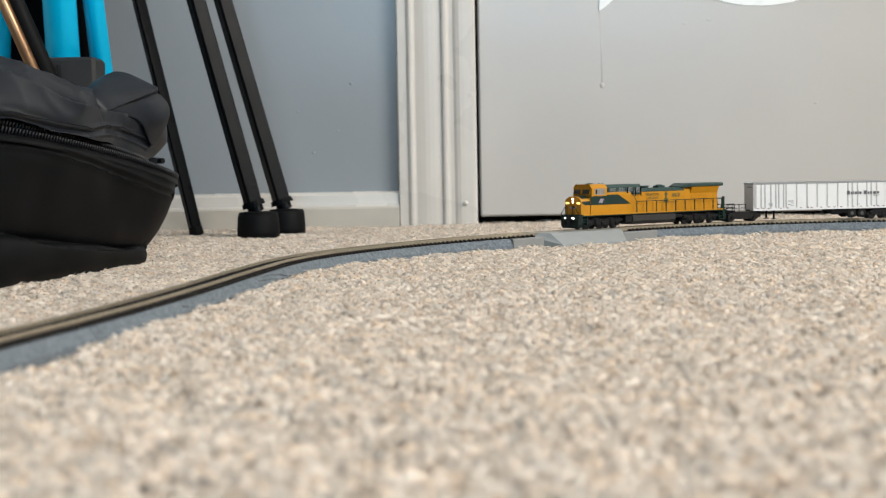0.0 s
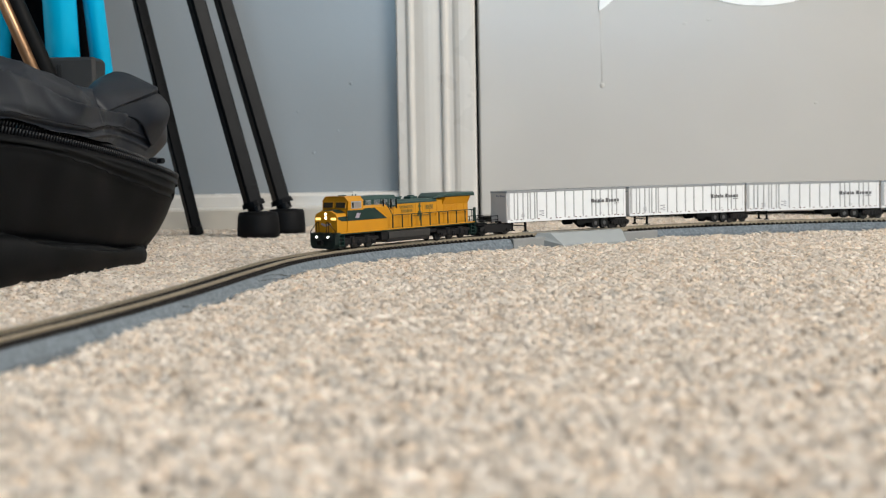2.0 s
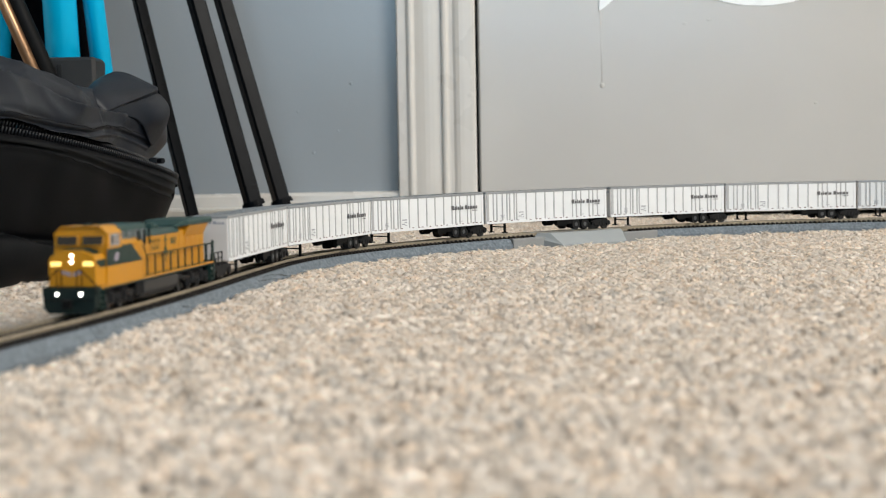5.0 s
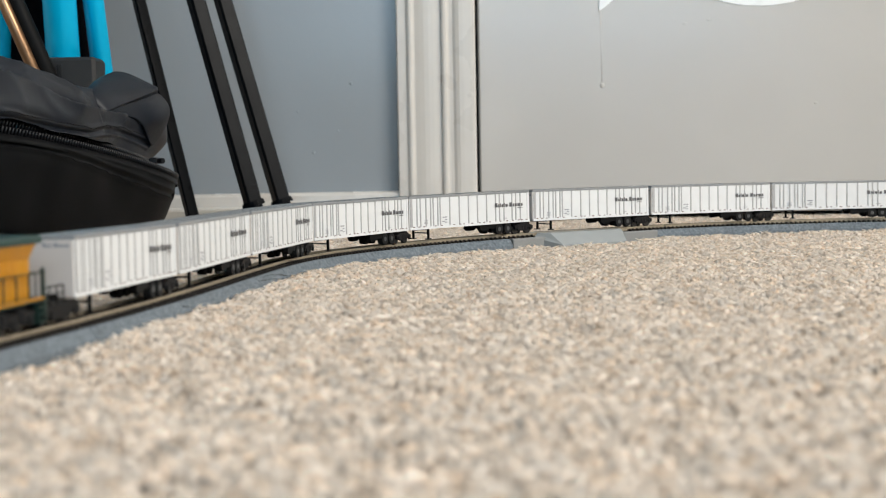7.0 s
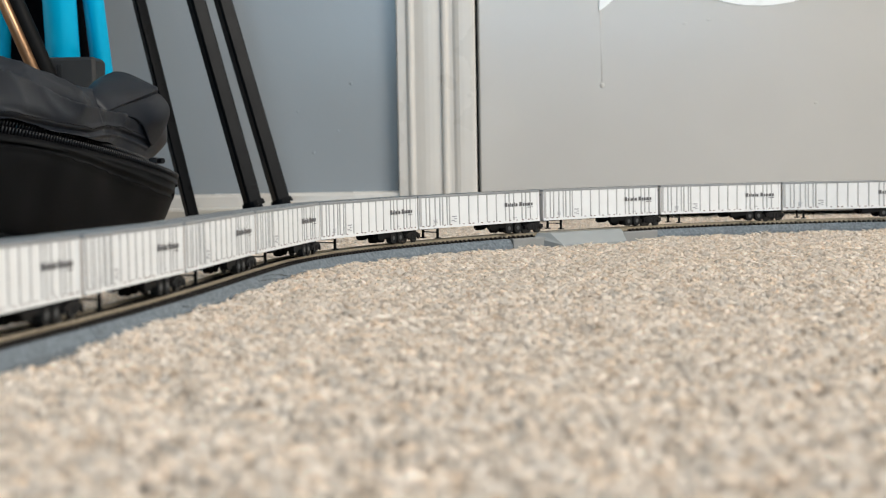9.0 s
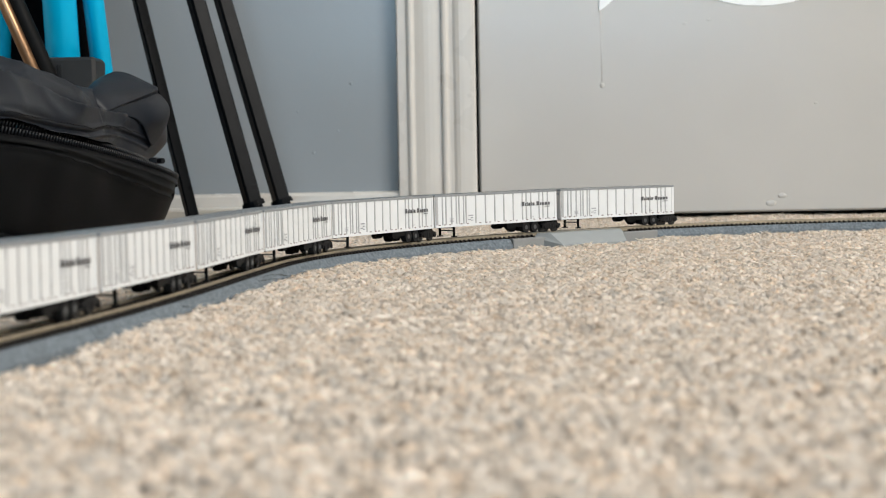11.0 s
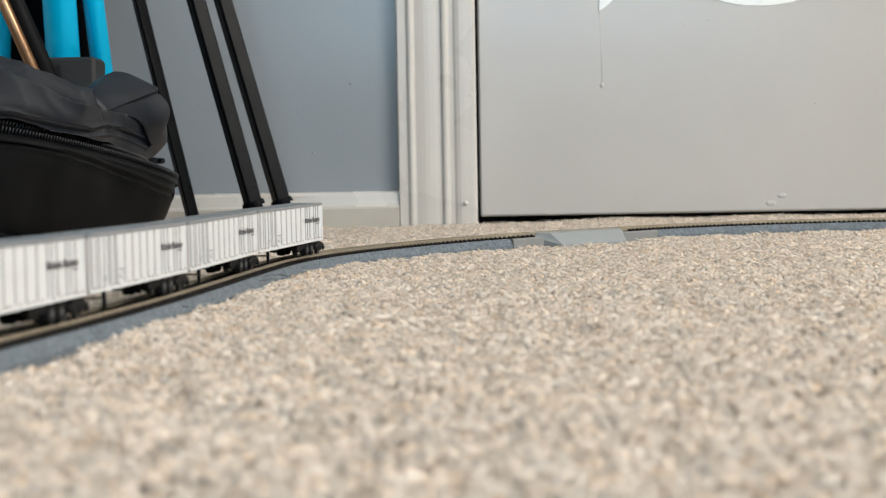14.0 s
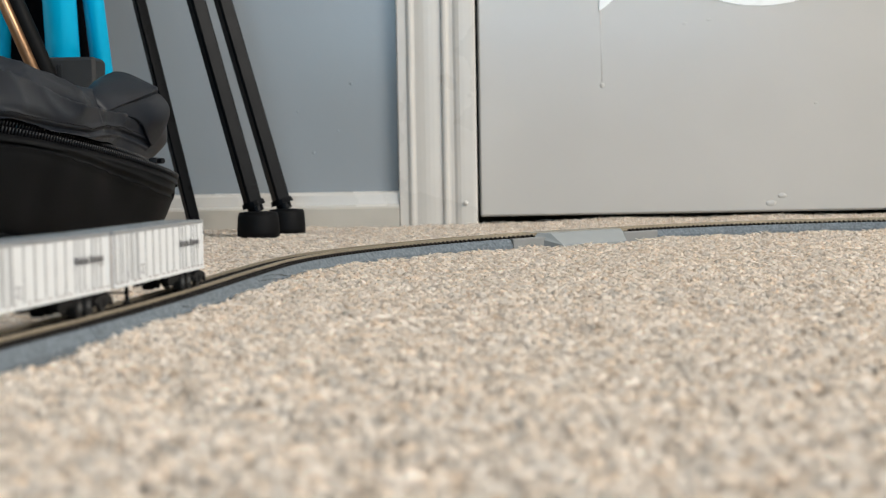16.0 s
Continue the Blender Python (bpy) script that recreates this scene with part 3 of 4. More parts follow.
    for s in (-1, 1):
        y = s * 9.12
        bm = prism(nb(), [(22.2, 15.6), (57.6, 15.6), (57.6, 21.2), (44, 21.2), (42.5, 21.9), (33.5, 21.9)], "y", y - 0.05, y + 0.05)
        nose_side = prism(nb(), [(57.6, 15.6), (61.5, 15.6), (64.4, 17.1), (64.0, 18.0), (57.6, 18.15)], "y", y - 0.05, y + 0.05)
        for v in nose_side.verts:
            v.co.y = s * (8.7 - 0.87 * (v.co.x - 56) / 9) + (v.co.y - y) + s * 0.04
        P("nose_stripe", nose_side, M_GRN, "dark green stripe end")
        P("green_stripe", bm, M_GRN, "dark green lightning stripe")
        P("stripe_wedge", prism(nb(), [(21.6, 16.5), (29.5, 21.9), (24, 21.9), (21.6, 20.5)], "y", y - 0.04, y + 0.04), M_YEL)
        bm = nb()
        g = bmesh.ops.create_cone(bm, cap_ends=True, segments=20, radius1=1.5, radius2=1.5, depth=0.3, matrix=Matrix.Translation((48.5, s * 9.15, 18.2)) @ Matrix.Rotation(radians(90), 4, "X"))
        box(bm, 46.0, 51.0, s * 9.15 - 0.16, s * 9.15 + 0.16, 17.8, 18.6, 0, Matrix.Translation((48.5, 0, 18.2)) @ Matrix.Rotation(radians(s * 25), 4, "Y") @ Matrix.Translation((-48.5, 0, -18.2)))
        P("side_emblem", bm, M_LOGO, "small pale round emblem")
    # green block above the cabinet with grilles
    blk = [(-6.8, 21.5), (6.8, 21.5), (6.8, 26.6), (6.0, 28.2), (-6.0, 28.2), (-6.8, 26.6)]
    b = P("brake_housing", prism(nb(), blk, "x", 11.0, 43.3), M_GRNROOF, "dark green housing with grilles")
    for s in (-1, 1):
        for x in (14.5, 21.5, 28.5, 36.5):
            bm = nb()
            for i in range(6):
                box(bm, x - 2.6, x + 2.6, s * 6.8 - 0.25, s * 6.8 + 0.3, 22.6 + i * 0.62, 22.85 + i * 0.62)
            P("grille", bm, M_FRAMEG, "grey-green louvres", b)
        P("diagonal_panel", prism(nb(), [(33, 21.6), (42.5, 21.6), (42.5, 26.3), (38, 26.3)], "y", s * 6.95 - 0.06, s * 6.95 + 0.06), M_GRN, "", b)
        bm = nb()
        for x in (24.5, 17.5, 12.5):
            box(bm, x - 0.3, x + 0.3, s * 8.5 - 0.3, s * 8.5 + 0.3, 20.6, 26.0)
        P("bracket", bm, M_BLK, "", b)
    # long hood
    hood = [(-6.0, 9.6), (6.0, 9.6), (6.0, 23.4), (4.9, 24.6), (-4.9, 24.6), (-6.0, 23.4)]
    h = P("hood", prism(nb(), hood, "x", -62.5, 21.6), M_YEL, "yellow long hood")
    P("coupler_lift_bar", rod(nb(), (68.6, -8, 5.6), (68.6, 8, 5.6), 0.2, 6), M_BLK)
    P("hood_roof", prism(nb(), [(-6.15, 22.9), (6.15, 22.9), (6.15, 23.6), (5.0, 25.2), (-5.0, 25.2), (-6.15, 23.6)], "x", -30, 12), M_GRNROOF, "dark green hood roof", h)
    for s in (-1, 1):
        bm = nb()
        for i, x in enumerate(range(-58, 18, 7)):
            box(bm, x - 0.12, x + 0.12, s * 6.0 - 0.1, s * 6.0 + 0.1, 10.2, 22.4)
            box(bm, x + 1.0, x + 1.4, s * 6.0 - 0.15, s * 6.0 + 0.2, 15.2, 16.2)
        P("door_seams", bm, M_YEL, "", h)
        bm = nb()
        for x0 in (-44, -52):
            for i in range(9):
                box(bm, x0, x0 + 6.4, s * 6.0 - 0.1, s * 6.0 + 0.22, 15.4 + i * 0.75, 15.7 + i * 0.75)
        P("louvre", bm, M_YEL, "", h)
        y = s * 6.2
        for txt, x, z, sz in (("OPERATION", 0, 20.9, 2.3), ("LIFESAVER", -0.6, 18.5, 2.3), ("8820", -22.5, 20.0, 3.6)):
            lettering("lettering", txt, sz, M_INKG, h, Matrix.Translation((x * 0.968, y, z)) @ side(s))
        bm = nb()
        for z, w in ((22.2, 0.6), (20.8, 1.5), (19.2, 0.7), (17.6, 1.6), (16.4, 2.1)):
            box(bm, -13 - w, -13 + w, y - 0.05, y + 0.05, z - 0.5, z + 0.5)
        box(bm, -13.4, -12.6, y - 0.05, y + 0.05, 12.5, 22)
        box(bm, -24, -6, y - 0.05, y + 0.05, 15.4, 15.7)
        P("crossing_emblem", bm, M_INKG, "", h)
    P("radiator_flare", prism(nb(), [(-6.02, 20.8), (6.02, 20.8), (8.3, 25.3), (-8.3, 25.3)], "x", -62.4, -36), M_YEL, "yellow flared radiator side", h)
    wing = [(-8.4, 25.2), (8.4, 25.2), (9.0, 25.6), (9.0, 26.8), (8.2, 27.6), (-8.2, 27.6), (-9.0, 26.8), (-9.0, 25.6)]
    bm = prism(nb(), wing, "x", -65.5, -34)
    prism(bm, wing, "x", -34, -27, lambda u, v: (u * 0.62, 24.6 + (v - 25.2) * 0.45))
    P("radiator_wing", bm, M_GRNROOF, "dark green overhanging radiator roof", h)
    bm = rod(nb(), (1, 0, 25), (1, 0, 26.2), 2.6, 16)
    box(bm, -3, 5, -1.4, 1.4, 26.2, 26.8, 0.2)
    P("exhaust", bm, M_GRNROOF, "", h)
    bm = box(nb(), -16, -9, -2.6, 2.6, 24.9, 26.6, 0.3)
    rod(bm, (-12.5, 0, 26.5), (-12.5, 0, 27.2), 2.2, 14)
    P("silencer", bm, M_GRNROOF, "", h)
    bm = nb()
    for x in (44, 41, 52):
        rod(bm, (x, 2, 28.1), (x, 2, 29.6), 0.35, 8)
    box(bm, 48, 53, -1, 1, 28.4, 29.3, 0.2)
    P("horn", bm, M_GRN, "", c)
    # handrails along both sides
    for s in (-1, 1):
        bm = nb()
        for i in range(10):
            x = 16.5 - i * 9.0
            P("stanchion", box(nb(), x - 0.28, x + 0.28, s * 8.8 - 0.25, s * 8.8 + 0.25, 9.2, 16.9), M_GRN)
        rod(bm, (16.5, s * 8.8, 16.9), (-65.5, s * 8.8, 16.9), 0.24, 6)
        rod(bm, (16.5, s * 8.8, 16.9), (20.5, s * 7.2, 24.5), 0.24, 6)
        rod(bm, (-65.5, s * 8.8, 16.9), (-66.8, s * 8.8, 5.2), 0.24, 6)
        box(bm, -66.4, -64.8, s * 8.8 - 0.4, s * 8.8 + 0.4, 5.0, 18.0)
        P("handrail", bm, M_GRN, "thin dark green handrail")
    bm = nb()
    for y in (-6, -2, 2, 6):
        rod(bm, (-66.8, y, 9.3), (-66.8, y, 16.5), 0.25, 6)
    rod(bm, (-66.8, -8.6, 16.5), (-66.8, 8.6, 16.5), 0.25, 6)
    P("rear_handrail", bm, M_GRN)
    # underframe
    tank = [(-8.6, 7.9), (8.6, 7.9), (8.6, 4.2), (6.6, 1.9), (-6.6, 1.9), (-8.6, 4.2)]
    P("fuel_tank", prism(nb(), tank, "x", -19.5, 20), M_TANK, "grimy black fuel tank")
    P("battery_box", box(nb(), 20, 26, -8.0, 8.0, 3.4, 8.2, 0.3), M_UND)
    for y in (-7.4, 7.4):
        P("air_tank", rod(nb(), (-26, y, 6.2), (-19.6, y, 6.2), 1.2, 10), M_UND)
    for cx in (46, -44.5):
        bm = box(nb(), cx - 16.5, cx + 16.5, -6.2, 6.2, 4.4, 8.4, 0.3)
        t = P("truck", bm, M_BLK, "black three-axle truck")
        for s in (-1, 1):
            bm = prism(nb(), [(cx - 17, 6.2), (cx + 17, 6.2), (cx + 17, 4.6), (cx + 13, 4.0), (cx + 10, 2.8), (cx + 3, 2.8), (cx + 1, 3.8), (cx - 1, 3.8), (cx - 3, 2.8), (cx - 10, 2.8), (cx - 13, 4.0), (cx - 17, 4.6)], "y", s * 6.6, s * 8.0)
            for dx in (-12.2, 0, 12.2):
                box(bm, cx + dx - 1.7, cx + dx + 1.7, s * 8.0 - 0.7, s * 8.0 + 0.7, 2.0, 5.0, 0.3)
                rod(bm, (cx + dx, s * 8.4, 3.4), (cx + dx, s * 9.1, 3.4), 0.9, 10)
            for dx in (-6.5, 6.5):
                rod(bm, (cx + dx, s * 8.0, 3.4), (cx + dx, s * 8.0, 6.8), 1.2, 10)
                box(bm, cx + dx - 2.4, cx + dx + 2.4, s * 7.9 - 0.5, s * 7.9 + 0.5, 6.2, 7.2, 0.2)
            part("side_frame", bm, M_UND, t, k=KL)
        for dx in (-12.2, 0, 12.2):
            wheelset(t, cx + dx, 3.25, k=KL)
    return L


POSTS = (0.012, 0.057, 0.084, 0.128, 0.165, 0.186, 0.222, 0.241, 0.319, 0.397, 0.473, 0.548, 0.626, 0.703, 0.736, 0.775, 0.846, 0.879, 0.919, 0.988)
HALF = 50.05


def trailer():
    T = tagged(empty("trailer"), "white ribbed model freight trailer on a black rail bogie", "model trailer", group="coupled model trailers")

    def P(name, bm, mt, label="", parent=T):
        return part(name, bm, mt, parent, label, k=MM)

    body = P("body", box(nb(), -HALF, HALF, -7.85, 7.85, 7.4, 25.6, 0.1), M_WHITE, "white smooth-sided box body")
    P("bulkhead", box(nb(), HALF - 0.3, HALF + 0.35, -7.7, 7.7, 7.6, 25.5, 0.15), M_NOSE, "plain grey front bulkhead", body)
    
    bm = nb()
    for i, (y0, w) in enumerate(((-2.2, 1.4), (-0.5, 1.2), (1.4, 1.6), (3.3, 1.3), (4.9, 1.5))):
        box(bm, HALF + 0.3, HALF + 0.42, y0, y0 + w, 23.0, 24.3 if i in (0, 2) else 23.9)
    P("bulkhead_bars", bm, M_GINK, "", body)["kind"] = "stuff"
    bm = box(nb(), -HALF - 0.1, HALF + 0.4, -8.15, 8.15, 25.3, 26.6, 0.2)
    P("roof", bm, M_ROOF, "silver-grey roof with raised edge", body)
    for i in range(14):
        x = -HALF + 4 + i * 7.1
        P("roof_bow", box(nb(), x - 0.2, x + 0.2, -7.6, 7.6, 26.55, 26.72), M_ROOF, "", body)
    bm = nb()
    for s in (-1, 1):
        box(bm, -HALF, HALF, s * 7.95 - 0.2, s * 7.95 + 0.2, 7.3, 8.9, 0.05)
    P("bottom_rail", bm, M_WHITE, "", body)
    for s in (-1, 1):
        for f in POSTS:
            x = HALF - 2 * HALF * f
            w = 0.9 if f < 0.02 or f > 0.98 else 0.42
            mt = M_POST if f < 0.98 else M_WHITE
            P("side_post", box(nb(), x - w, x + w, s * 8.0 - 0.25, s * 8.0 + 0.12, 8.5, 25.35), mt, "", body)
        bm = nb()
        for i, f in enumerate((0.03, 0.07, 0.11, 0.2, 0.25, 0.35, 0.40, 0.43, 0.50, 0.56, 0.60, 0.65, 0.74, 0.80, 0.85, 0.90, 0.93, 0.97)):
            x = HALF - 2 * HALF * f
            box(bm, x - 0.75, x + 0.75, s * 8.2 - 0.05, s * 8.2 + 0.05, 8.6, 9.1)
        P("reflector_strip", bm, M_RED if s > 0 else M_INK, "small dull red reflector dashes", body)
        # name of the operator as plain letter-like bars, with an underline
        y = s * 8.2
        dirx = -1 if s > 0 else 1
        x0 = HALF - 2 * HALF * (0.695 if s > 0 else 0.955)
        bm = nb()
        pos = 0.0
        for wl, hl in ((2.2, 2.9), (1.1, 2.1), (0.6, 2.8), (1.7, 2.1), (0.6, 2.9), (1.7, 2.1), (-1.0, 0), (2.3, 2.9), (1.1, 2.1), (1.7, 2.1), (2.3, 2.1), (1.6, 2.1)):
            if wl < 0:
                pos += 1.1
                continue
            a, b2 = x0 + dirx * pos, x0 + dirx * (pos + wl)
            box(bm, min(a, b2), max(a, b2), y - 0.04, y + 0.04, 17.3, 17.3 + 0.86 * hl)
            pos += 1.08 * wl + 0.5
        a, b2 = x0 + dirx * (pos - 5.2), x0 + dirx * (pos - 0.6)
        box(bm, min(a, b2), max(a, b2), y - 0.04, y + 0.04, 16.2, 16.55)
        P("name_bar", bm, M_INK, "black name bar", body)["kind"] = "stuff"
        bm = nb()
        for f, z, w, hh in ((0.275, 13.6, 1.9, 0.55), (0.285, 12.2, 0.9, 0.5), (0.265, 11.2, 1.2, 0.5), (0.285, 10.6, 0.9, 0.4), (0.125, 12.2, 1.6, 0.35), (0.125, 11.4, 1.4, 0.35), (0.125, 10.6, 1.6, 0.3), (0.78, 10.4, 1.6, 0.25)):
            x = HALF - 2 * HALF * f
            box(bm, x - w, x + w, y - 0.03, y + 0.03, z - hh / 2, z + hh / 2)
        P("data_bars", bm, M_GINK, "small grey data lines", body)["kind"] = "stuff"
        # tandem road wheels, raised
        for f in (0.735, 0.81):
            x = HALF - 2 * HALF * f
            bm = rod(nb(), (x, s * 4.4, 4.05), (x, s * 7.7, 4.05), 3.15, 22)
            w = P("tyre", bm, M_TYRE)
            P("rim", rod(nb(), (x, s * 7.0, 4.05), (x, s * 7.85, 4.05), 1.7, 14, 1.2), M_HUB, "grey wheel hub", w)
        # landing gear leg
        x = HALF - 2 * HALF * 0.155
        bm = box(nb(), x - 0.55, x + 0.55, s * 6.4 - 0.55, s * 6.4 + 0.55, 1.6, 7.5)
        box(bm, x - 1.6, x + 1.6, s * 6.4 - 1.2, s * 6.4 + 1.2, 1.2, 1.8, 0.1)
        box(bm, x, HALF - 3, s * 6.4 - 0.3, s * 6.4 + 0.3, 6.9, 7.4)
        P("landing_leg", bm, M_BLK, "black landing gear leg")
    P("landing_brace", box(nb(), HALF - 31.5 * 0.5, HALF - 31.5 * 0.5 + 0.8, -6.4, 6.4, 4.6, 5.2), M_BLK)
    xa, xb = HALF - 2 * HALF * 0.58, HALF - 2 * HALF * 0.9
    bm = box(nb(), xb, xa, -3.6, 3.6, 5.6, 7.45, 0.2)
    for s in (-1, 1):
        prism(bm, [(xa, 6.9), (xa + 0.6, 5.0), (xa - 1.2, 3.4), (xa - 6.0, 3.6), (xa - 7.5, 4.6), (xa - 13, 4.6), (xa - 14, 7.4), (xa, 7.4)], "y", s * 4.4, s * 7.2)
    P("suspension", bm, M_BLK, "black slider suspension")
    # rail bogie
    cx = HALF - 2 * HALF * 0.955
    bg = P("bogie", box(nb(), cx - 7.4, cx + 7.4, -5.4, 5.4, 4.2, 7.2, 0.3), M_BLK, "black two-axle rail bogie")
    for s in (-1, 1):
        bm = prism(nb(), [(cx - 7.9, 4.9), (cx - 4, 6.3), (cx + 4, 6.3), (cx + 7.9, 4.9), (cx + 7.9, 3.0), (cx + 4.2, 3.4), (cx + 2.4, 2.0), (cx - 2.4, 2.0), (cx - 4.2, 3.4), (cx - 7.9, 3.0)], "y", s * 5.8, s * 7.4)
        for dx in (-5.5, 5.5):
            rod(bm, (cx + dx, s * 7.2, 3.3), (cx + dx, s * 8.0, 3.3), 1.15, 10)
        for dx in (-1.2, 1.2):
            rod(bm, (cx + dx, s * 6.9, 2.4), (cx + dx, s * 6.9, 5.0), 0.9, 8)
        part("side_frame", bm, M_UND, bg, k=MM)
    for dx in (-5.5, 5.5):
        wheelset(bg, cx + dx, 2.75)
    P("coupling_tongue", box(nb(), -HALF - 4.0, -HALF + 0.2, -1.6, 1.6, 6.0, 7.4, 0.2), M_BLK)
    P("coupling_socket", box(nb(), HALF, HALF + 1.6, -2.6, 2.6, 7.2, 8.2, 0.2), M_BLK)
    return T


def transition_bogie():
    """The short coupling wagon between locomotive and first trailer; x = 0 at its middle."""
    B = tagged(empty("coupling_wagon"), "short black model coupling wagon with a pale handrail", "model wagon")

    def P(name, bm, mt, label=""):
        return part(name, bm, mt, B, label, k=MM)
    bm = box(nb(), -14, 15, -5.0, 5.0, 4.4, 6.8, 0.3)
    box(bm, 6, 16, -6.4, 6.4, 6.2, 8.0, 0.3)
    box(bm, -15, -3, -6.0, 6.0, 3.0, 6.6, 0.4)
    P("frame", bm, M_BLK, "black wagon frame")
    for s in (-1, 1):
        bm = prism(nb(), [(-13.6, 5.2), (-9, 6.6), (8, 6.6), (12.6, 5.2), (12.6, 2.8), (8, 3.4), (5, 2.0), (-5, 2.0), (-8, 3.4), (-13.6, 2.8)], "y", s * 5.6, s * 7.4)
        for dx in (-9.5, 8.5):
            rod(bm, (dx, s * 7.2, 3.3), (dx, s * 8.1, 3.3), 1.5, 10)
        P("side_frame", bm, M_UND)
        bm = nb()
        for x in (-2, 3.5, 9, 14):
            rod(bm, (x, s * 7.0, 6.6), (x, s * 7.0, 12.0), 0.25, 6)
        for z in (9.6, 12.0):
            rod(bm, (-2, s * 7.0, z), (14, s * 7.0, z), 0.25, 6)
        P("handrail", bm, M_UND, "thin dark handrail")
    for dx in (-9.5, 8.5):
        bm = rod(nb(), (dx, -4.6, 3.0), (dx, 4.6, 3.0), 2.9, 18)
        P("wheelset", bm, M_WHEEL)
    P("coupler", box(nb(), 14.5, 19.5, -1, 1, 3.8, 5.4, 0.2), M_BLK)
    return B


# ---- the bag ----
def spline(pts, n):
    """Catmull-Rom through closed points, n steps each."""
    pts = [Vector(p) for p in pts]
    out = []
    k = len(pts)
    for i in range(k):
        a, b, c, d = pts[i - 1], pts[i], pts[(i + 1) % k], pts[(i + 2) % k]
        for j in range(n):
            t = j / n
            out.append(0.5 * ((2 * b) + (c - a) * t + (2 * a - 5 * b + 4 * c - d) * t * t + (3 * b - a - 3 * c + d) * t ** 3))
    return out


def bag():
    B = tagged(empty("backpack"), "black nylon backpack lying on the carpet, zip partly open", "backpack")
    # loops round the bag, from the ground up; each: x, y, z by station, starting at the near end
    base = [(-0.300, 0.500, -0.0045), (-0.258, 0.600, -0.0045), (-0.216, 0.715, -0.0045), (-0.192, 0.815, -0.0045), (-0.178, 0.880, -0.0045), (-0.190, 0.908, -0.0045), (-0.250, 0.920, -0.0045), (-0.400, 0.920, -0.0045), (-0.470, 0.850, -0.0045), (-0.470, 0.600, -0.0045), (-0.420, 0.500, -0.0045)]

    def loop(grow, zs, push=None):
        c = Vector((-0.33, 0.72, 0))
        out = []
        for i, (x, y, z) in enumerate(base):
            v = Vector((x, y, 0)) - c
            w = v.normalized() * grow[i % len(grow)] if isinstance(grow, (list, tuple)) else v.normalized() * grow
            out.append((x + w.x, y + w.y, zs[i] if isinstance(zs, (list, tuple)) else zs))
        return out

    zip_z = [0.083, 0.081, 0.074, 0.063, 0.050, 0.046, 0.048, 0.055, 0.07, 0.08, 0.083]
    up = lambda f, dz=0.0: [f * z + dz for z in zip_z]
    g_zip = [0.004, 0.004, 0.005, 0.012, 0.024, 0.026, 0.018, 0.012, 0.01, 0.01, 0.008]
    sc = lambda f, o=0.0: [f * g + o for g in g_zip]
    cr = [0.023, 0.023, 0.0215, 0.0125, 0.0055, 0.005, 0.006, 0.01, 0.015, 0.02, 0.023]
    hi = lambda f, o: [f * c + o for c in cr]
    pf = [0.0075, 0.0075, 0.0078, 0.0062, 0.0028, 0.001, 0.001, 0.001, 0.001, 0.001, 0.001]
    rings = [loop(-0.006, -0.0045), loop([0.7 * p for p in pf], -0.002), loop(pf, hi(0.45, 0.001)), loop([p * 0.5 for p in pf], hi(0.92, 0.001)), loop([-0.2 * p for p in pf], hi(1.0, 0.0012)), loop(sc(0.12, 0.0006), hi(1.0, 0.0040)), loop(sc(0.52, 0.0022), [c + 0.42 * (z - c) for c, z in zip(cr, zip_z)]), loop(sc(0.86, 0.0026), [c + 0.78 * (z - c) for c, z in zip(cr, zip_z)]), loop(sc(1.0), up(1.0, -0.0035))]
    bm = nb()

    def skin(bm, rings, n=10, cap_top=False, cap_bottom=False, wob=0.0, seed=0.0, folds=()):
        rows = []
        full = [rings[0]]
        for a, b in zip(rings, rings[1:]):
            if wob > 0.003:
                full.append([tuple(0.5 * (u + v) for u, v in zip(p, q)) for p, q in zip(a, b)])
            full.append(b)
        for r in full:
            rows.append([bm.verts.new(p) for p in spline(r, n)])
        cl = bm.edges.layers.float.new("crease_edge")
        for a, b in zip(rows, rows[1:]):
            m = len(a)
            for i in range(m):
                bm.faces.new((a[i], a[(i + 1) % m], b[(i + 1) % m], b[i]))
        for k in folds:
            for i in range(len(rows[k])):
                e = bm.edges.get((rows[k][i], rows[k][(i + 1) % len(rows[k])]))
                if e:
                    e[cl] = 0.8
        if cap_top:
            bm.faces.new(rows[-1])
        if cap_bottom:
            bm.faces.new(rows[0])
        if wob:
            for v in bm.verts:
                if v.co.z > 0.004:
                    q = v.co * 22
                    v.co += Vector((noise.noise(q + Vector((seed, 0, 0))), noise.noise(q + Vector((0, seed + 9, 0))), 0.8 * noise.noise(q + Vector((0, 0, seed + 17))))) * wob
                    if wob > 0.003:
                        q2 = v.co * 48
                        v.co.z += 0.0044 * (0.5 - abs(noise.noise(q2)) * 1.6) * min(1, max(0, (v.co.z - 0.07) * 60))
        return bm

    wrinkles = bpy.data.textures.new("wrinkles", "MUSGRAVE")
    wrinkles.musgrave_type = "RIDGED_MULTIFRACTAL"
    wrinkles.noise_scale, wrinkles.octaves = 0.045, 1.6

    def soft(ob, lv=2, crumple=0.0):
        md = ob.modifiers.new("round", "SUBSURF")
        md.levels = md.render_levels = lv
        if crumple:
            dp = ob.modifiers.new("crumple", "DISPLACE")
            dp.texture, dp.texture_coords, dp.strength, dp.mid_level = wrinkles, "LOCAL", crumple, 0.5

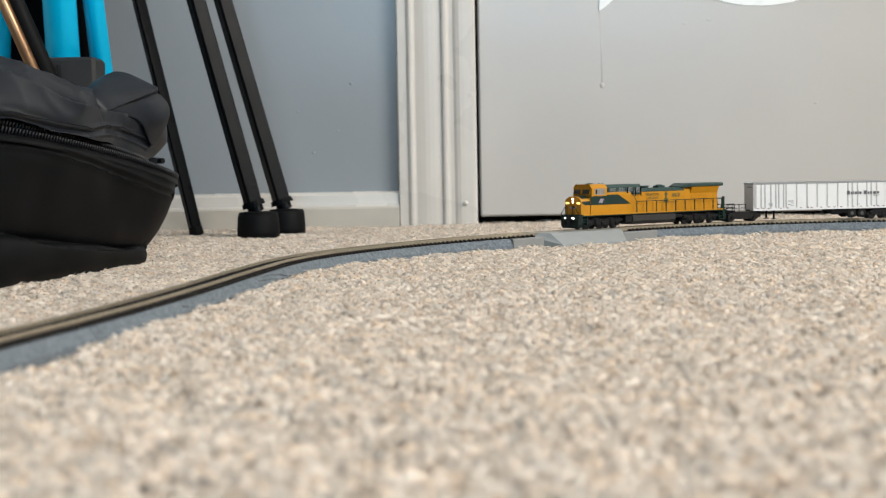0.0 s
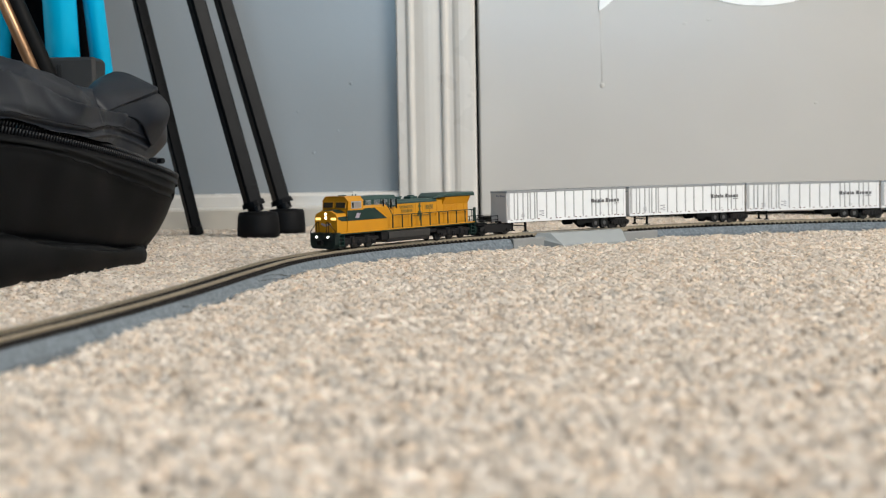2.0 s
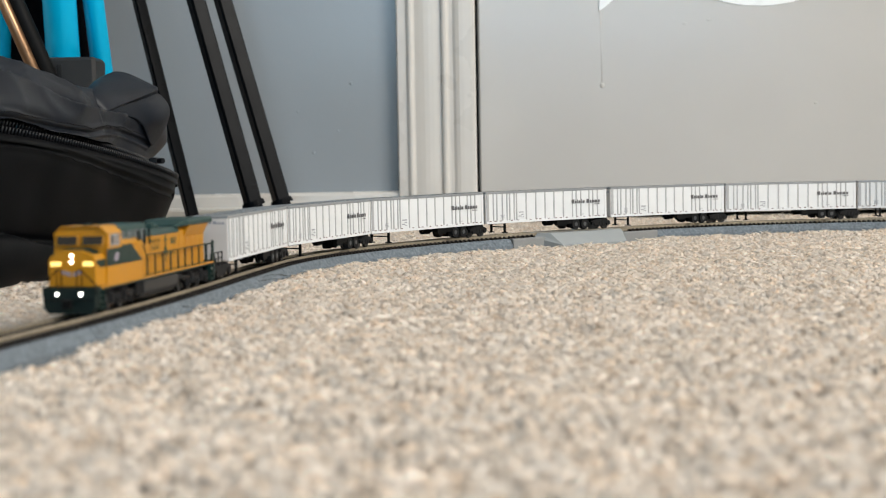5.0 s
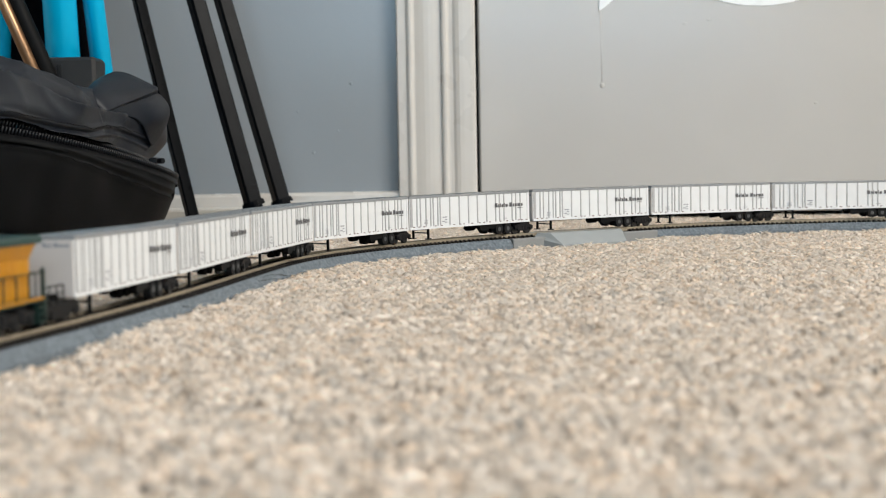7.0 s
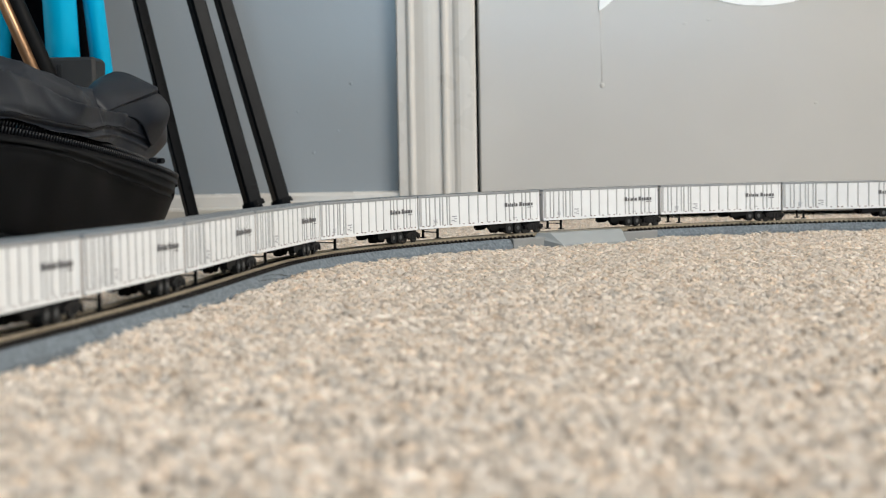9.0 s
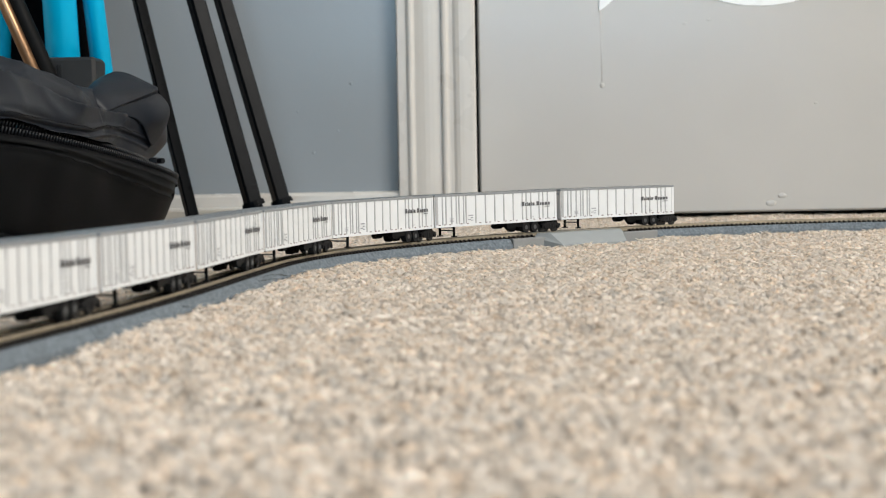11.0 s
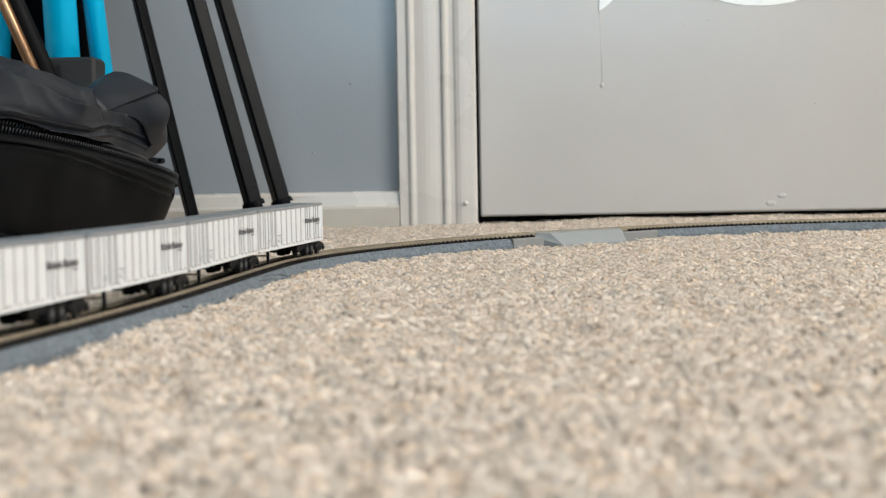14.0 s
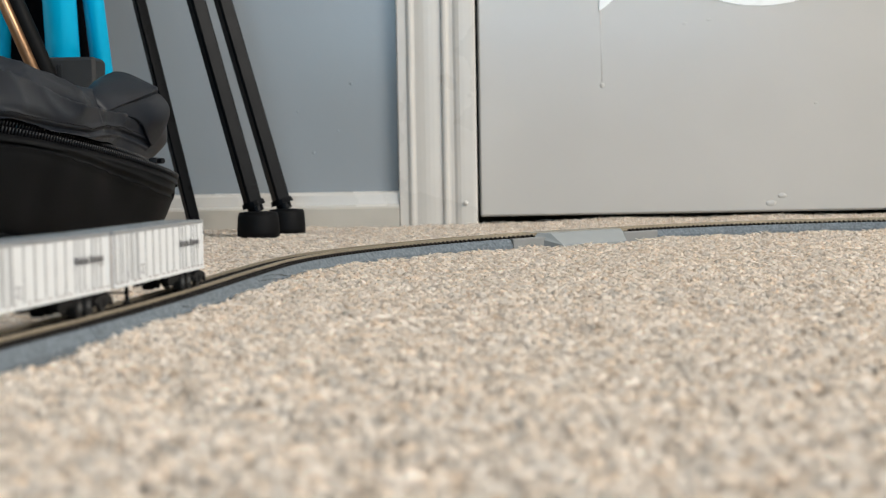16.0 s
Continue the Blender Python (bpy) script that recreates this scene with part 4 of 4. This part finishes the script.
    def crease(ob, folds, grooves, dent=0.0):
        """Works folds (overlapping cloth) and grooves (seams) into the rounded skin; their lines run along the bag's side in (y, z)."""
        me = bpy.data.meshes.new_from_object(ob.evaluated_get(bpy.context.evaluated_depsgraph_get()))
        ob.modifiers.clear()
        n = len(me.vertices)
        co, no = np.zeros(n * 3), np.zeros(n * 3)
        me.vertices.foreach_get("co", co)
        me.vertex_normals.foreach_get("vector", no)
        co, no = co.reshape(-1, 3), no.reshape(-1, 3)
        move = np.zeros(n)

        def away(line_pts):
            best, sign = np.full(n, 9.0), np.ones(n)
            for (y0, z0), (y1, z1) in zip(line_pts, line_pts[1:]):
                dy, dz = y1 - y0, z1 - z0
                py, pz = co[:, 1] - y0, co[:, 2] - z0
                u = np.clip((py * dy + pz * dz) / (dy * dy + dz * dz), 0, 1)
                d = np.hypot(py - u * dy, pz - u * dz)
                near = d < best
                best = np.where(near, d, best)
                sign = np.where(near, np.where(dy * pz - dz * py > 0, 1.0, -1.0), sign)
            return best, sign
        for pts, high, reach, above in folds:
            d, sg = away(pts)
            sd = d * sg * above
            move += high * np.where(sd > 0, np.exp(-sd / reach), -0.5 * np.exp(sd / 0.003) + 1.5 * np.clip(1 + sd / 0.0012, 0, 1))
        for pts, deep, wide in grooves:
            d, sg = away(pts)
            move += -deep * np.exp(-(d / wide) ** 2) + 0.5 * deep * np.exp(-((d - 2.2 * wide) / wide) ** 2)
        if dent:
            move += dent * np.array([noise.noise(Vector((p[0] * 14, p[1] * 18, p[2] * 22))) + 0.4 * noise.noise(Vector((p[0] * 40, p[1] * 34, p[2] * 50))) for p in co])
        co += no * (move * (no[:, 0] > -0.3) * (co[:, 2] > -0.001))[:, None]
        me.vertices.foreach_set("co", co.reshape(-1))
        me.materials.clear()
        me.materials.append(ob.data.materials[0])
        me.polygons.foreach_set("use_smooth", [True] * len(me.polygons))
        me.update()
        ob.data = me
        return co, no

    def stitches(skin_at, line_pts, lift):
        """A row of short thread stitches lying on the skin along a line in (y, z)."""
        co, no = skin_at
        front = no[:, 0] > 0.1
        co, no = co[front], no[front]
        bm, last = nb(), None
        for (y0, z0), (y1, z1) in zip(line_pts, line_pts[1:]):
            k = max(1, round(math.hypot(y1 - y0, z1 - z0) / 0.0026))
            for q in range(k):
                i = int(np.argmin(np.hypot(co[:, 1] - y0 - (y1 - y0) * q / k, co[:, 2] - z0 - lift - (z1 - z0) * q / k)))
                p = Vector(co[i] + no[i] * 0.0001)
                if last is not None and 0.0005 < (p - last).length < 0.008:
                    rod(bm, last.lerp(p, 0.15), last.lerp(p, 0.8), 0.00028, 5)
                last = p
        part("stitching", bm, M_RUB, B, "row of black thread stitches")["kind"] = "stuff"

    skin(bm, rings, 6, cap_bottom=True, wob=0.0014, seed=3, folds=(4, 8))
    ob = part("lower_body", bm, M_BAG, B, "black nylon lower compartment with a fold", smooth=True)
    soft(ob, 3)
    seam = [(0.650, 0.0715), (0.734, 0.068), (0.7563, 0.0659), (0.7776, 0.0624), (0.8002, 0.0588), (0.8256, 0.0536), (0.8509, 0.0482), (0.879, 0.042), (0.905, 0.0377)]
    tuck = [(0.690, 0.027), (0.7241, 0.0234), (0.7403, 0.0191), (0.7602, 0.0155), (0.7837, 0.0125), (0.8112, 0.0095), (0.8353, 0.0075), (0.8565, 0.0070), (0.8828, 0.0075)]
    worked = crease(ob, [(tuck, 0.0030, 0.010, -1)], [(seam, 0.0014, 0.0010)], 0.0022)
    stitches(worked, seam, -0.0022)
    # zip: two rows of coil teeth and tape
    z1 = spline(loop(sc(1.0, 0.0006), up(1.0, -0.001)), 40)
    z2 = spline(loop(sc(1.0, -0.0005), up(1.0, 0.0048)), 40)
    bm = nb()
    m = len(z1)
    lo = [bm.verts.new(p + Vector((0, 0, -0.0035))) for p in z1]
    hi = [bm.verts.new(p) for p in z1]
    hi2 = [bm.verts.new(p + (Vector((-0.33, 0.72, p.z)) - p).normalized() * 0.008) for p in z1]
    for i in range(m):
        j = (i + 1) % m
        bm.faces.new((lo[i], lo[j], hi[j], hi[i])), bm.faces.new((hi[i], hi[j], hi2[j], hi2[i]))
    part("zip_tape", bm, M_BAG, B, "black zip tape", smooth=True)

    def teeth(line_pts, lift, size):
        bm = nb()
        acc = 0.0
        for i in range(40, 40 * 5 + 30):
            a, b = line_pts[i], line_pts[i + 1]
            seg = (b - a).length
            k = max(1, round(seg / 0.0021))
            d = (b - a).normalized()
            outw = Vector((d.y, -d.x, 0))
            for q in range(k):
                c = a.lerp(b, q / k) + Vector((0, 0, lift))
                rod(bm, c - outw * 0.0010 - Vector((0, 0, size)), c + outw * 0.0006 + Vector((0, 0, size)), 0.00062, 6)
        return bm
    part("zip_teeth", teeth(z1, 0.0014, 0.0019), M_ZIP, B, "black coil zip teeth", smooth=True)
    # upper lid: piping edge, rising folds
    lid_edge = loop([0.004, 0.003, 0.003, 0.006, 0.008, 0.006, 0.0, 0, 0, 0, 0], [0.090, 0.087, 0.079, 0.069, 0.0585, 0.056, 0.06, 0.06, 0.07, 0.08, 0.09])
    part("zip_teeth", teeth(spline(lid_edge, 40), -0.0008, 0.0016), M_ZIP, B, "black coil zip teeth", smooth=True)
    lid = [lid_edge,
           loop([0.005, 0.004, 0.004, 0.0075, 0.010, 0.008, 0.0, 0, 0, 0, 0], [0.096, 0.093, 0.085, 0.074, 0.063, 0.061, 0.065, 0.07, 0.08, 0.09, 0.09]),
           loop([0.000, -0.002, -0.003, 0.006, 0.019, 0.017, 0.0, 0, 0, 0, 0], [0.108, 0.106, 0.099, 0.087, 0.074, 0.072, 0.076, 0.08, 0.09, 0.09, 0.10])]
    # crown of the lid, drawn in towards the middle
    lid += [loop([-0.02, -0.02, -0.018, -0.004, 0.017, 0.016, -0.005, 0, 0, 0, 0], [0.116, 0.1155, 0.110, 0.097, 0.083, 0.078, 0.084, 0.09, 0.10, 0.10, 0.10]),
           loop([-0.05, -0.05, -0.044, -0.016, 0.006, 0.004, -0.02, -0.03, -0.03, -0.03, -0.03], [0.122, 0.122, 0.117, 0.104, 0.088, 0.082, 0.086, 0.09, 0.1, 0.1, 0.105]),
           loop([-0.13, -0.12, -0.11, -0.08, -0.05, -0.05, -0.08, -0.09, -0.09, -0.09, -0.09], [0.129, 0.126, 0.118, 0.105, 0.091, 0.084, 0.085, 0.09, 0.1, 0.1, 0.10])]
    bm = skin(nb(), lid, 10, cap_top=True, wob=0.0052, seed=31, folds=(2, 5, 9))
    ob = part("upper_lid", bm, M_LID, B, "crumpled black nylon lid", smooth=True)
    soft(ob, 3, 0.0030)
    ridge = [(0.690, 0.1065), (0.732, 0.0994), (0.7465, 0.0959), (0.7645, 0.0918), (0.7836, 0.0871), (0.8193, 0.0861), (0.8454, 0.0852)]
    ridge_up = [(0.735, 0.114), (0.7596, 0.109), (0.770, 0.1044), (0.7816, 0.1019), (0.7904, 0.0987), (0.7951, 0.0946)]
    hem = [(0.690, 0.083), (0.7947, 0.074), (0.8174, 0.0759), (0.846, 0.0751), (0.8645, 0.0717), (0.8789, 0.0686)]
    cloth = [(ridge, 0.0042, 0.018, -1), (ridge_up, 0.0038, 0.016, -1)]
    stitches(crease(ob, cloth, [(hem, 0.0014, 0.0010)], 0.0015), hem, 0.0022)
    # folded flap of cloth standing at the far end, with a crease across
    node = {"P1": (-0.1979, 0.8060, 0.0940), "P2": (-0.1937, 0.8930, 0.1139), "P3": (-0.1788, 0.8850, 0.1072), "P4": (-0.1656, 0.8770, 0.0990), "P5": (-0.1593, 0.8850, 0.0920), "P6": (-0.1594, 0.8820, 0.0839), "P7": (-0.1645, 0.8850, 0.0741), "P8": (-0.1700, 0.8810, 0.0656), "P9": (-0.1698, 0.8690, 0.0724), "P10": (-0.1705, 0.8620, 0.0787), "P11": (-0.1730, 0.8530, 0.0834), "P12": (-0.1793, 0.8420, 0.0835), "P13": (-0.1858, 0.8220, 0.0843), "M1": (-0.1802, 0.8380, 0.0894), "M2": (-0.1725, 0.8570, 0.0941), "U": (-0.1829, 0.8360, 0.0987), "V": (-0.1736, 0.8580, 0.0996), "W": (-0.1660, 0.8640, 0.0900), "X": (-0.1631, 0.8680, 0.0813)}
    panels = ("P1 P2 U", "P2 P3 V U", "P3 P4 V", "P1 U M1 P13", "U V M2 M1", "V P4 M2", "P13 M1 P12", "M1 M2 P11 P12", "M2 W P10 P11", "M2 P4 W", "P4 P5 W", "P5 P6 X W", "W X P10", "P6 P7 X", "X P7 P9 P10", "P7 P8 P9")
    rim = "P1 P2 P3 P4 P5 P6 P7 P8 P9 P10 P11 P12 P13".split()
    bm = nb()
    vs = {k: bm.verts.new(p) for k, p in node.items()}
    for q in panels:
        bm.faces.new([vs[k] for k in q.split()])
    mid = sum((vs[k].co for k in rim), Vector()) / len(rim)
    deep = {k: bm.verts.new(vs[k].co.lerp(mid, 0.25) + Vector((-0.012, 0.03, -0.006))) for k in rim}
    for p, q in zip(rim, rim[1:] + rim[:1]):
        bm.faces.new((vs[p], vs[q], deep[q], deep[p]))
    bm.faces.new([deep[k] for k in rim])
    cl = bm.edges.layers.float.new("crease_edge")
    for run, w in (("P13 M1 M2 P4", 0.85), ("P1 P2 P3 P4 P5 P6 P7 P8", 1.0), ("P8 P9 P10 P11 P12 P13", 0.7), ("P4 W", 0.3), ("P1 U", 0.2)):
        for p, q in zip(run.split(), run.split()[1:]):
            e = bm.edges.get((vs[p], vs[q]))
            if e:
                e[cl] = w
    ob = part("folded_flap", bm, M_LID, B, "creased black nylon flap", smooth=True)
    soft(ob, 5)
    over = [node[k][1:] for k in ("P13", "M1", "M2", "P4")]
    crease(ob, [(over, 0.0022, 0.008, 1)], [], 0.0016)
    # slider
    bm = box(nb(), -0.1705, -0.1655, 0.874, 0.878, 0.0565, 0.0605, 0.0008)
    rod(bm, (-0.165, 0.876, 0.0585), (-0.162, 0.874, 0.0585), 0.0016, 10)
    part("zip_slider", bm, M_ZIP, B, "black zip slider")
    return B


# ---- stands ----
def square_leg(parent, foot, top, w, name="leg"):
    foot, top = Vector(foot), Vector(top)
    ax = (top - foot).normalized()
    m = Matrix.Translation(foot) @ ax.to_track_quat("Z", "Y").to_matrix().to_4x4() @ pose(0, 0, 0, 0, 0, 33)
    bm = box(nb(), -w / 2, w / 2, -w / 2, w / 2, 0, (top - foot).length, w * 0.13, )
    bmesh.ops.transform(bm, matrix=m, verts=bm.verts)
    return part(name, bm, M_LEG, parent)


def foot_mesh(x, y, r, h):
    bm = nb()
    prof = [(0.0, -0.0045), (r, -0.0045), (r * 1.02, h * 0.2), (r * 0.98, h * 0.82), (r * 0.9, h), (r * 0.45, h * 1.04), (0, h * 1.04)]
    n = 28
    rows = []
    for q, z in prof:
        rows.append([bm.verts.new((x + q * math.cos(i * 2 * math.pi / n), y + q * math.sin(i * 2 * math.pi / n), z)) for i in range(n)] if q else [bm.verts.new((x, y, z))])
    for a, b in zip(rows, rows[1:]):
        for i in range(n):
            f = [a[i % len(a)], a[(i + 1) % len(a)], b[(i + 1) % len(b)], b[i % len(b)]]
            bm.faces.new([v for k, v in enumerate(f) if v not in f[:k]])
    return bm


def stands():
    # folding stand with round rubber feet
    S = tagged(empty("folding_stand"), "black metal folding stand on round rubber feet", "stand")
    tops = []
    for x, y, r, h, tx in ((-0.1432, 1.165, 0.0163, 0.0178, -0.300), (-0.1265, 1.215, 0.0150, 0.0180, -0.290)):
        tz = 0.62
        f = part("rubber_foot", foot_mesh(x, y, r, h), M_RUB, S, "round black rubber foot", smooth=True)
        part("collar", rod(nb(), (x - 0.001, y, h), (x - 0.0035, y, h + 0.0068), 0.0062, 16), M_LEG, f)
        part("collar", rod(nb(), (x - 0.003, y, h + 0.0045), (x - 0.0043, y, h + 0.0085), 0.0093, 18, 0.0086), M_LEG, f)
        square_leg(S, (x - 0.0035, y, h + 0.006), (tx, y + 0.01, tz), 0.0119)
        tops.append((tx, y + 0.01, tz))
    part("hub", box(nb(), -0.325, -0.265, 1.155, 1.245, 0.60, 0.66, 0.006), M_LEG, S)
    # plain stand with a small tip
    S2 = tagged(empty("light_stand"), "slim black metal stand leaning at the wall", "stand")
    x, y = -0.1975, 1.205
    part("tip", rod(nb(), (x, y, -0.0045), (x - 0.0015, y, 0.0055), 0.0062, 14, 0.0056), M_RUB, S2)
    square_leg(S2, (x - 0.0012, y, 0.003), (x - 0.138, y + 0.01, 0.62), 0.0090)
    part("cap", box(nb(), x - 0.149, x - 0.127, y, y + 0.02, 0.61, 0.64, 0.003), M_LEG, S2)
    # blue tripod behind the bag
    S3 = tagged(empty("tripod"), "bright blue anodised tripod with dark leg clamps", "tripod")
    yb = 1.13
    part("leg", rod(nb(), (-0.277, yb, -0.0045), (-0.302, yb + 0.01, 0.62), 0.0125, 28), M_BLUE, S3, "bright blue tube leg", smooth=True)
    part("leg", rod(nb(), (-0.2465, yb + 0.03, -0.0045), (-0.3085, yb + 0.03, 0.62), 0.0080, 24), M_BLUE, S3, "bright blue tube leg", smooth=True)
    part("leg", rod(nb(), (-0.352, yb + 0.05, -0.0045), (-0.315, yb + 0.03, 0.62), 0.0088, 24), M_BLUE, S3, "bright blue tube leg", smooth=True)
    bm = box(nb(), -0.293, -0.254, yb - 0.02, yb + 0.016, 0.110, 0.1365, 0.0025)
    cl = part("leg_clamp", bm, M_CLAMP, S3, "ribbed dark grey leg clamp")
    for i in range(7):
        part("rib", box(nb(), -0.2905 + i * 0.0019, -0.2897 + i * 0.0019, yb - 0.0212, yb - 0.0195, 0.112, 0.131), M_CLAMP, cl)
    part("head", box(nb(), -0.33, -0.27, yb - 0.01, yb + 0.06, 0.60, 0.66, 0.006), M_CLAMP, S3)
    # dark stands beside it
    S4 = tagged(empty("light_stand"), "folded black light stand standing behind the backpack", "stand")
    for a, b, r in (((-0.328, 1.19, -0.0045), (-0.338, 1.19, 0.62), 0.0125), ((-0.311, 1.185, -0.0045), (-0.325, 1.185, 0.62), 0.010), ((-0.280, 1.20, -0.0045), (-0.306, 1.20, 0.62), 0.0095)):
        part("tube", rod(nb(), a, b, r, 20), M_LEG, S4, smooth=True)
    part("hub", box(nb(), -0.355, -0.295, 1.17, 1.22, 0.60, 0.65, 0.005), M_LEG, S4)
    S5 = tagged(empty("walking_pole"), "bronze coloured metal pole leaning behind the backpack", "pole")
    part("shaft", rod(nb(), (-0.233, 1.06, -0.0045), (-0.443, 1.14, 0.46), 0.0042, 20), M_BRONZE, S5, "bronze metal shaft", smooth=True)
    part("sleeve", rod(nb(), (-0.226, 1.065, -0.0045), (-0.434, 1.145, 0.46), 0.0062, 20), M_BLK, S5, "black sleeve", smooth=True)
    bm = rod(nb(), (-0.306, 1.03, 0.128), (-0.298, 1.03, 0.122), 0.006, 12, 0.004)
    part("ferrule", bm, M_BRONZE, S5)


def decals():
    f = WALL_Y + 0.003
    d = tagged(empty("door_decal"), "glossy white vinyl shapes stuck on the door", "decal")
    bm = prism(nb(), [(0.1405, 0.1833), (0.1455, 0.1865), (0.157, 0.1965), (0.165, 0.235), (0.1405, 0.235)], "y", f - 0.0008, f + 0.0002)
    part("pointed_shape", bm, M_DECAL, d)
    n = 24
    c = [(0.282 + 0.066 * math.cos(math.pi * (1 + i / n)), 0.2175 + 0.0322 * math.sin(math.pi * (1 + i / n))) for i in range(n + 1)]
    part("rounded_shape", prism(nb(), c, "y", f - 0.0008, f + 0.0002), M_DECAL, d)


def lint():
    """A few stray dark hairs caught at the track's edge."""
    rng = random.Random(5)
    bm = nb()
    for s0, off in ((-0.055, -0.0128), (-0.045, -0.0135), (-0.165, -0.0125), (-0.02, -0.013)):
        p, left = on_track(s0)
        a = Vector((p.x - left.x * 0.0126, p.y - left.y * 0.0126, 0.0045))
        d = Vector((rng.uniform(-1, 1), rng.uniform(-1, 1), 0)).normalized()
        for k in range(9):
            d = (d + Vector((rng.uniform(-0.5, 0.5), rng.uniform(-0.5, 0.5), rng.uniform(-0.12, 0.12)))).normalized()
            b = a + d * 0.0022
            b.z = min(0.0075, max(0.002, b.z))
            rod(bm, a, b, 0.00011, 5)
            a = b
    tagged(part("lint", bm, M_HAIR), "stray dark hairs caught at the track edge", "lint", kind="stuff")


room()
trim()
windows()
LOCO = locomotive()
LINK = transition_bogie()
FIRST = trailer()
TRAILERS = [FIRST] + [copy_thing(FIRST, Matrix.Identity(4)) for _ in range(9)]
bag()
stands()
decals()
track()
lint()
carpet("carpet_pile", 0.0028, 1.0, (-0.47, 0.48), (0.19, 1.345), True)
carpet("carpet_pile", 0.0090, 3.4, (-0.95, 1.25), (-0.75, 1.345), False)

# ---- how the train runs: seconds, and the place of the first trailer's front along the track ----
RUN = [(0.0, 459.3), (0.5, 410.5), (1.0, 357.4), (1.5, 302.2), (2.0, 244.6), (2.5, 186.8), (3.0, 127.8), (3.5, 70.0), (4.0, 14.2), (4.2, -8.2),
       (6.3, -201.3), (6.5, -217.0), (7.0, -256.8), (7.5, -298.4), (8.0, -346.8), (8.5, -400.7), (9.0, -456.8), (9.2, -480.8),
       (11.3, -681.0), (11.5, -704.0), (12.0, -760.2), (12.5, -816.2), (13.0, -869.7), (13.5, -922.7), (14.0, -973.7), (14.5, -1020.4), (15.0, -1068.4), (15.5, -1114.3), (16.0, -1160.6)]


def place(t):
    """Smooth reading of RUN (Hermite)."""
    ts, vs = [a for a, _ in RUN], [b for _, b in RUN]
    i = max(0, min(len(ts) - 2, int(np.searchsorted(ts, t, side="right")) - 1))
    sl = lambda k: (vs[k + 1] - vs[k]) / (ts[k + 1] - ts[k])
    m0 = sl(i) if i == 0 else 0.5 * (sl(i - 1) + sl(i))
    m1 = sl(i) if i == len(ts) - 2 else 0.5 * (sl(i) + sl(i + 1))
    w = ts[i + 1] - ts[i]
    u = (t - ts[i]) / w
    return MM * ((2 * u ** 3 - 3 * u ** 2 + 1) * vs[i] + (u ** 3 - 2 * u ** 2 + u) * w * m0 + (-2 * u ** 3 + 3 * u ** 2) * vs[i + 1] + (u ** 3 - u ** 2) * w * m1)


def behind(s, length):
    """The place along the track that lies a straight length behind s."""
    p = Vector(line(s)[0])
    x = s + length
    for _ in range(4):
        x += length - (Vector(line(x)[0]) - p).length
    return x


def riding(sf, sr):
    """Pose of a vehicle whose ends rest at sf (front) and sr (rear)."""
    a, b = on_track(sf)[0], on_track(sr)[0]
    x = (a - b).normalized()
    y = Vector((0, 0, 1)).cross(x).normalized()
    z = x.cross(y)
    m = Matrix((x, y, z)).transposed().to_4x4()
    m.translation = (a + b) / 2
    return m


def motions():
    times = [i * 0.2 for i in range(81)]
    rows = {ob: [] for ob in [LOCO, LINK] + TRAILERS}
    for t in times:
        s = place(t)
        rows[LOCO].append((t, riding(s - 0.088 - 0.046, s - 0.088 + 0.046)))
        rows[LINK].append((t, riding(s - 0.007 - 0.009, s - 0.007 + 0.009)))
        for ob in TRAILERS:
            e = behind(s, 0.10424)
            rows[ob].append((t, riding(s, e)))
            s = e
    for ob, r in rows.items():
        walk(ob, r)


motions()
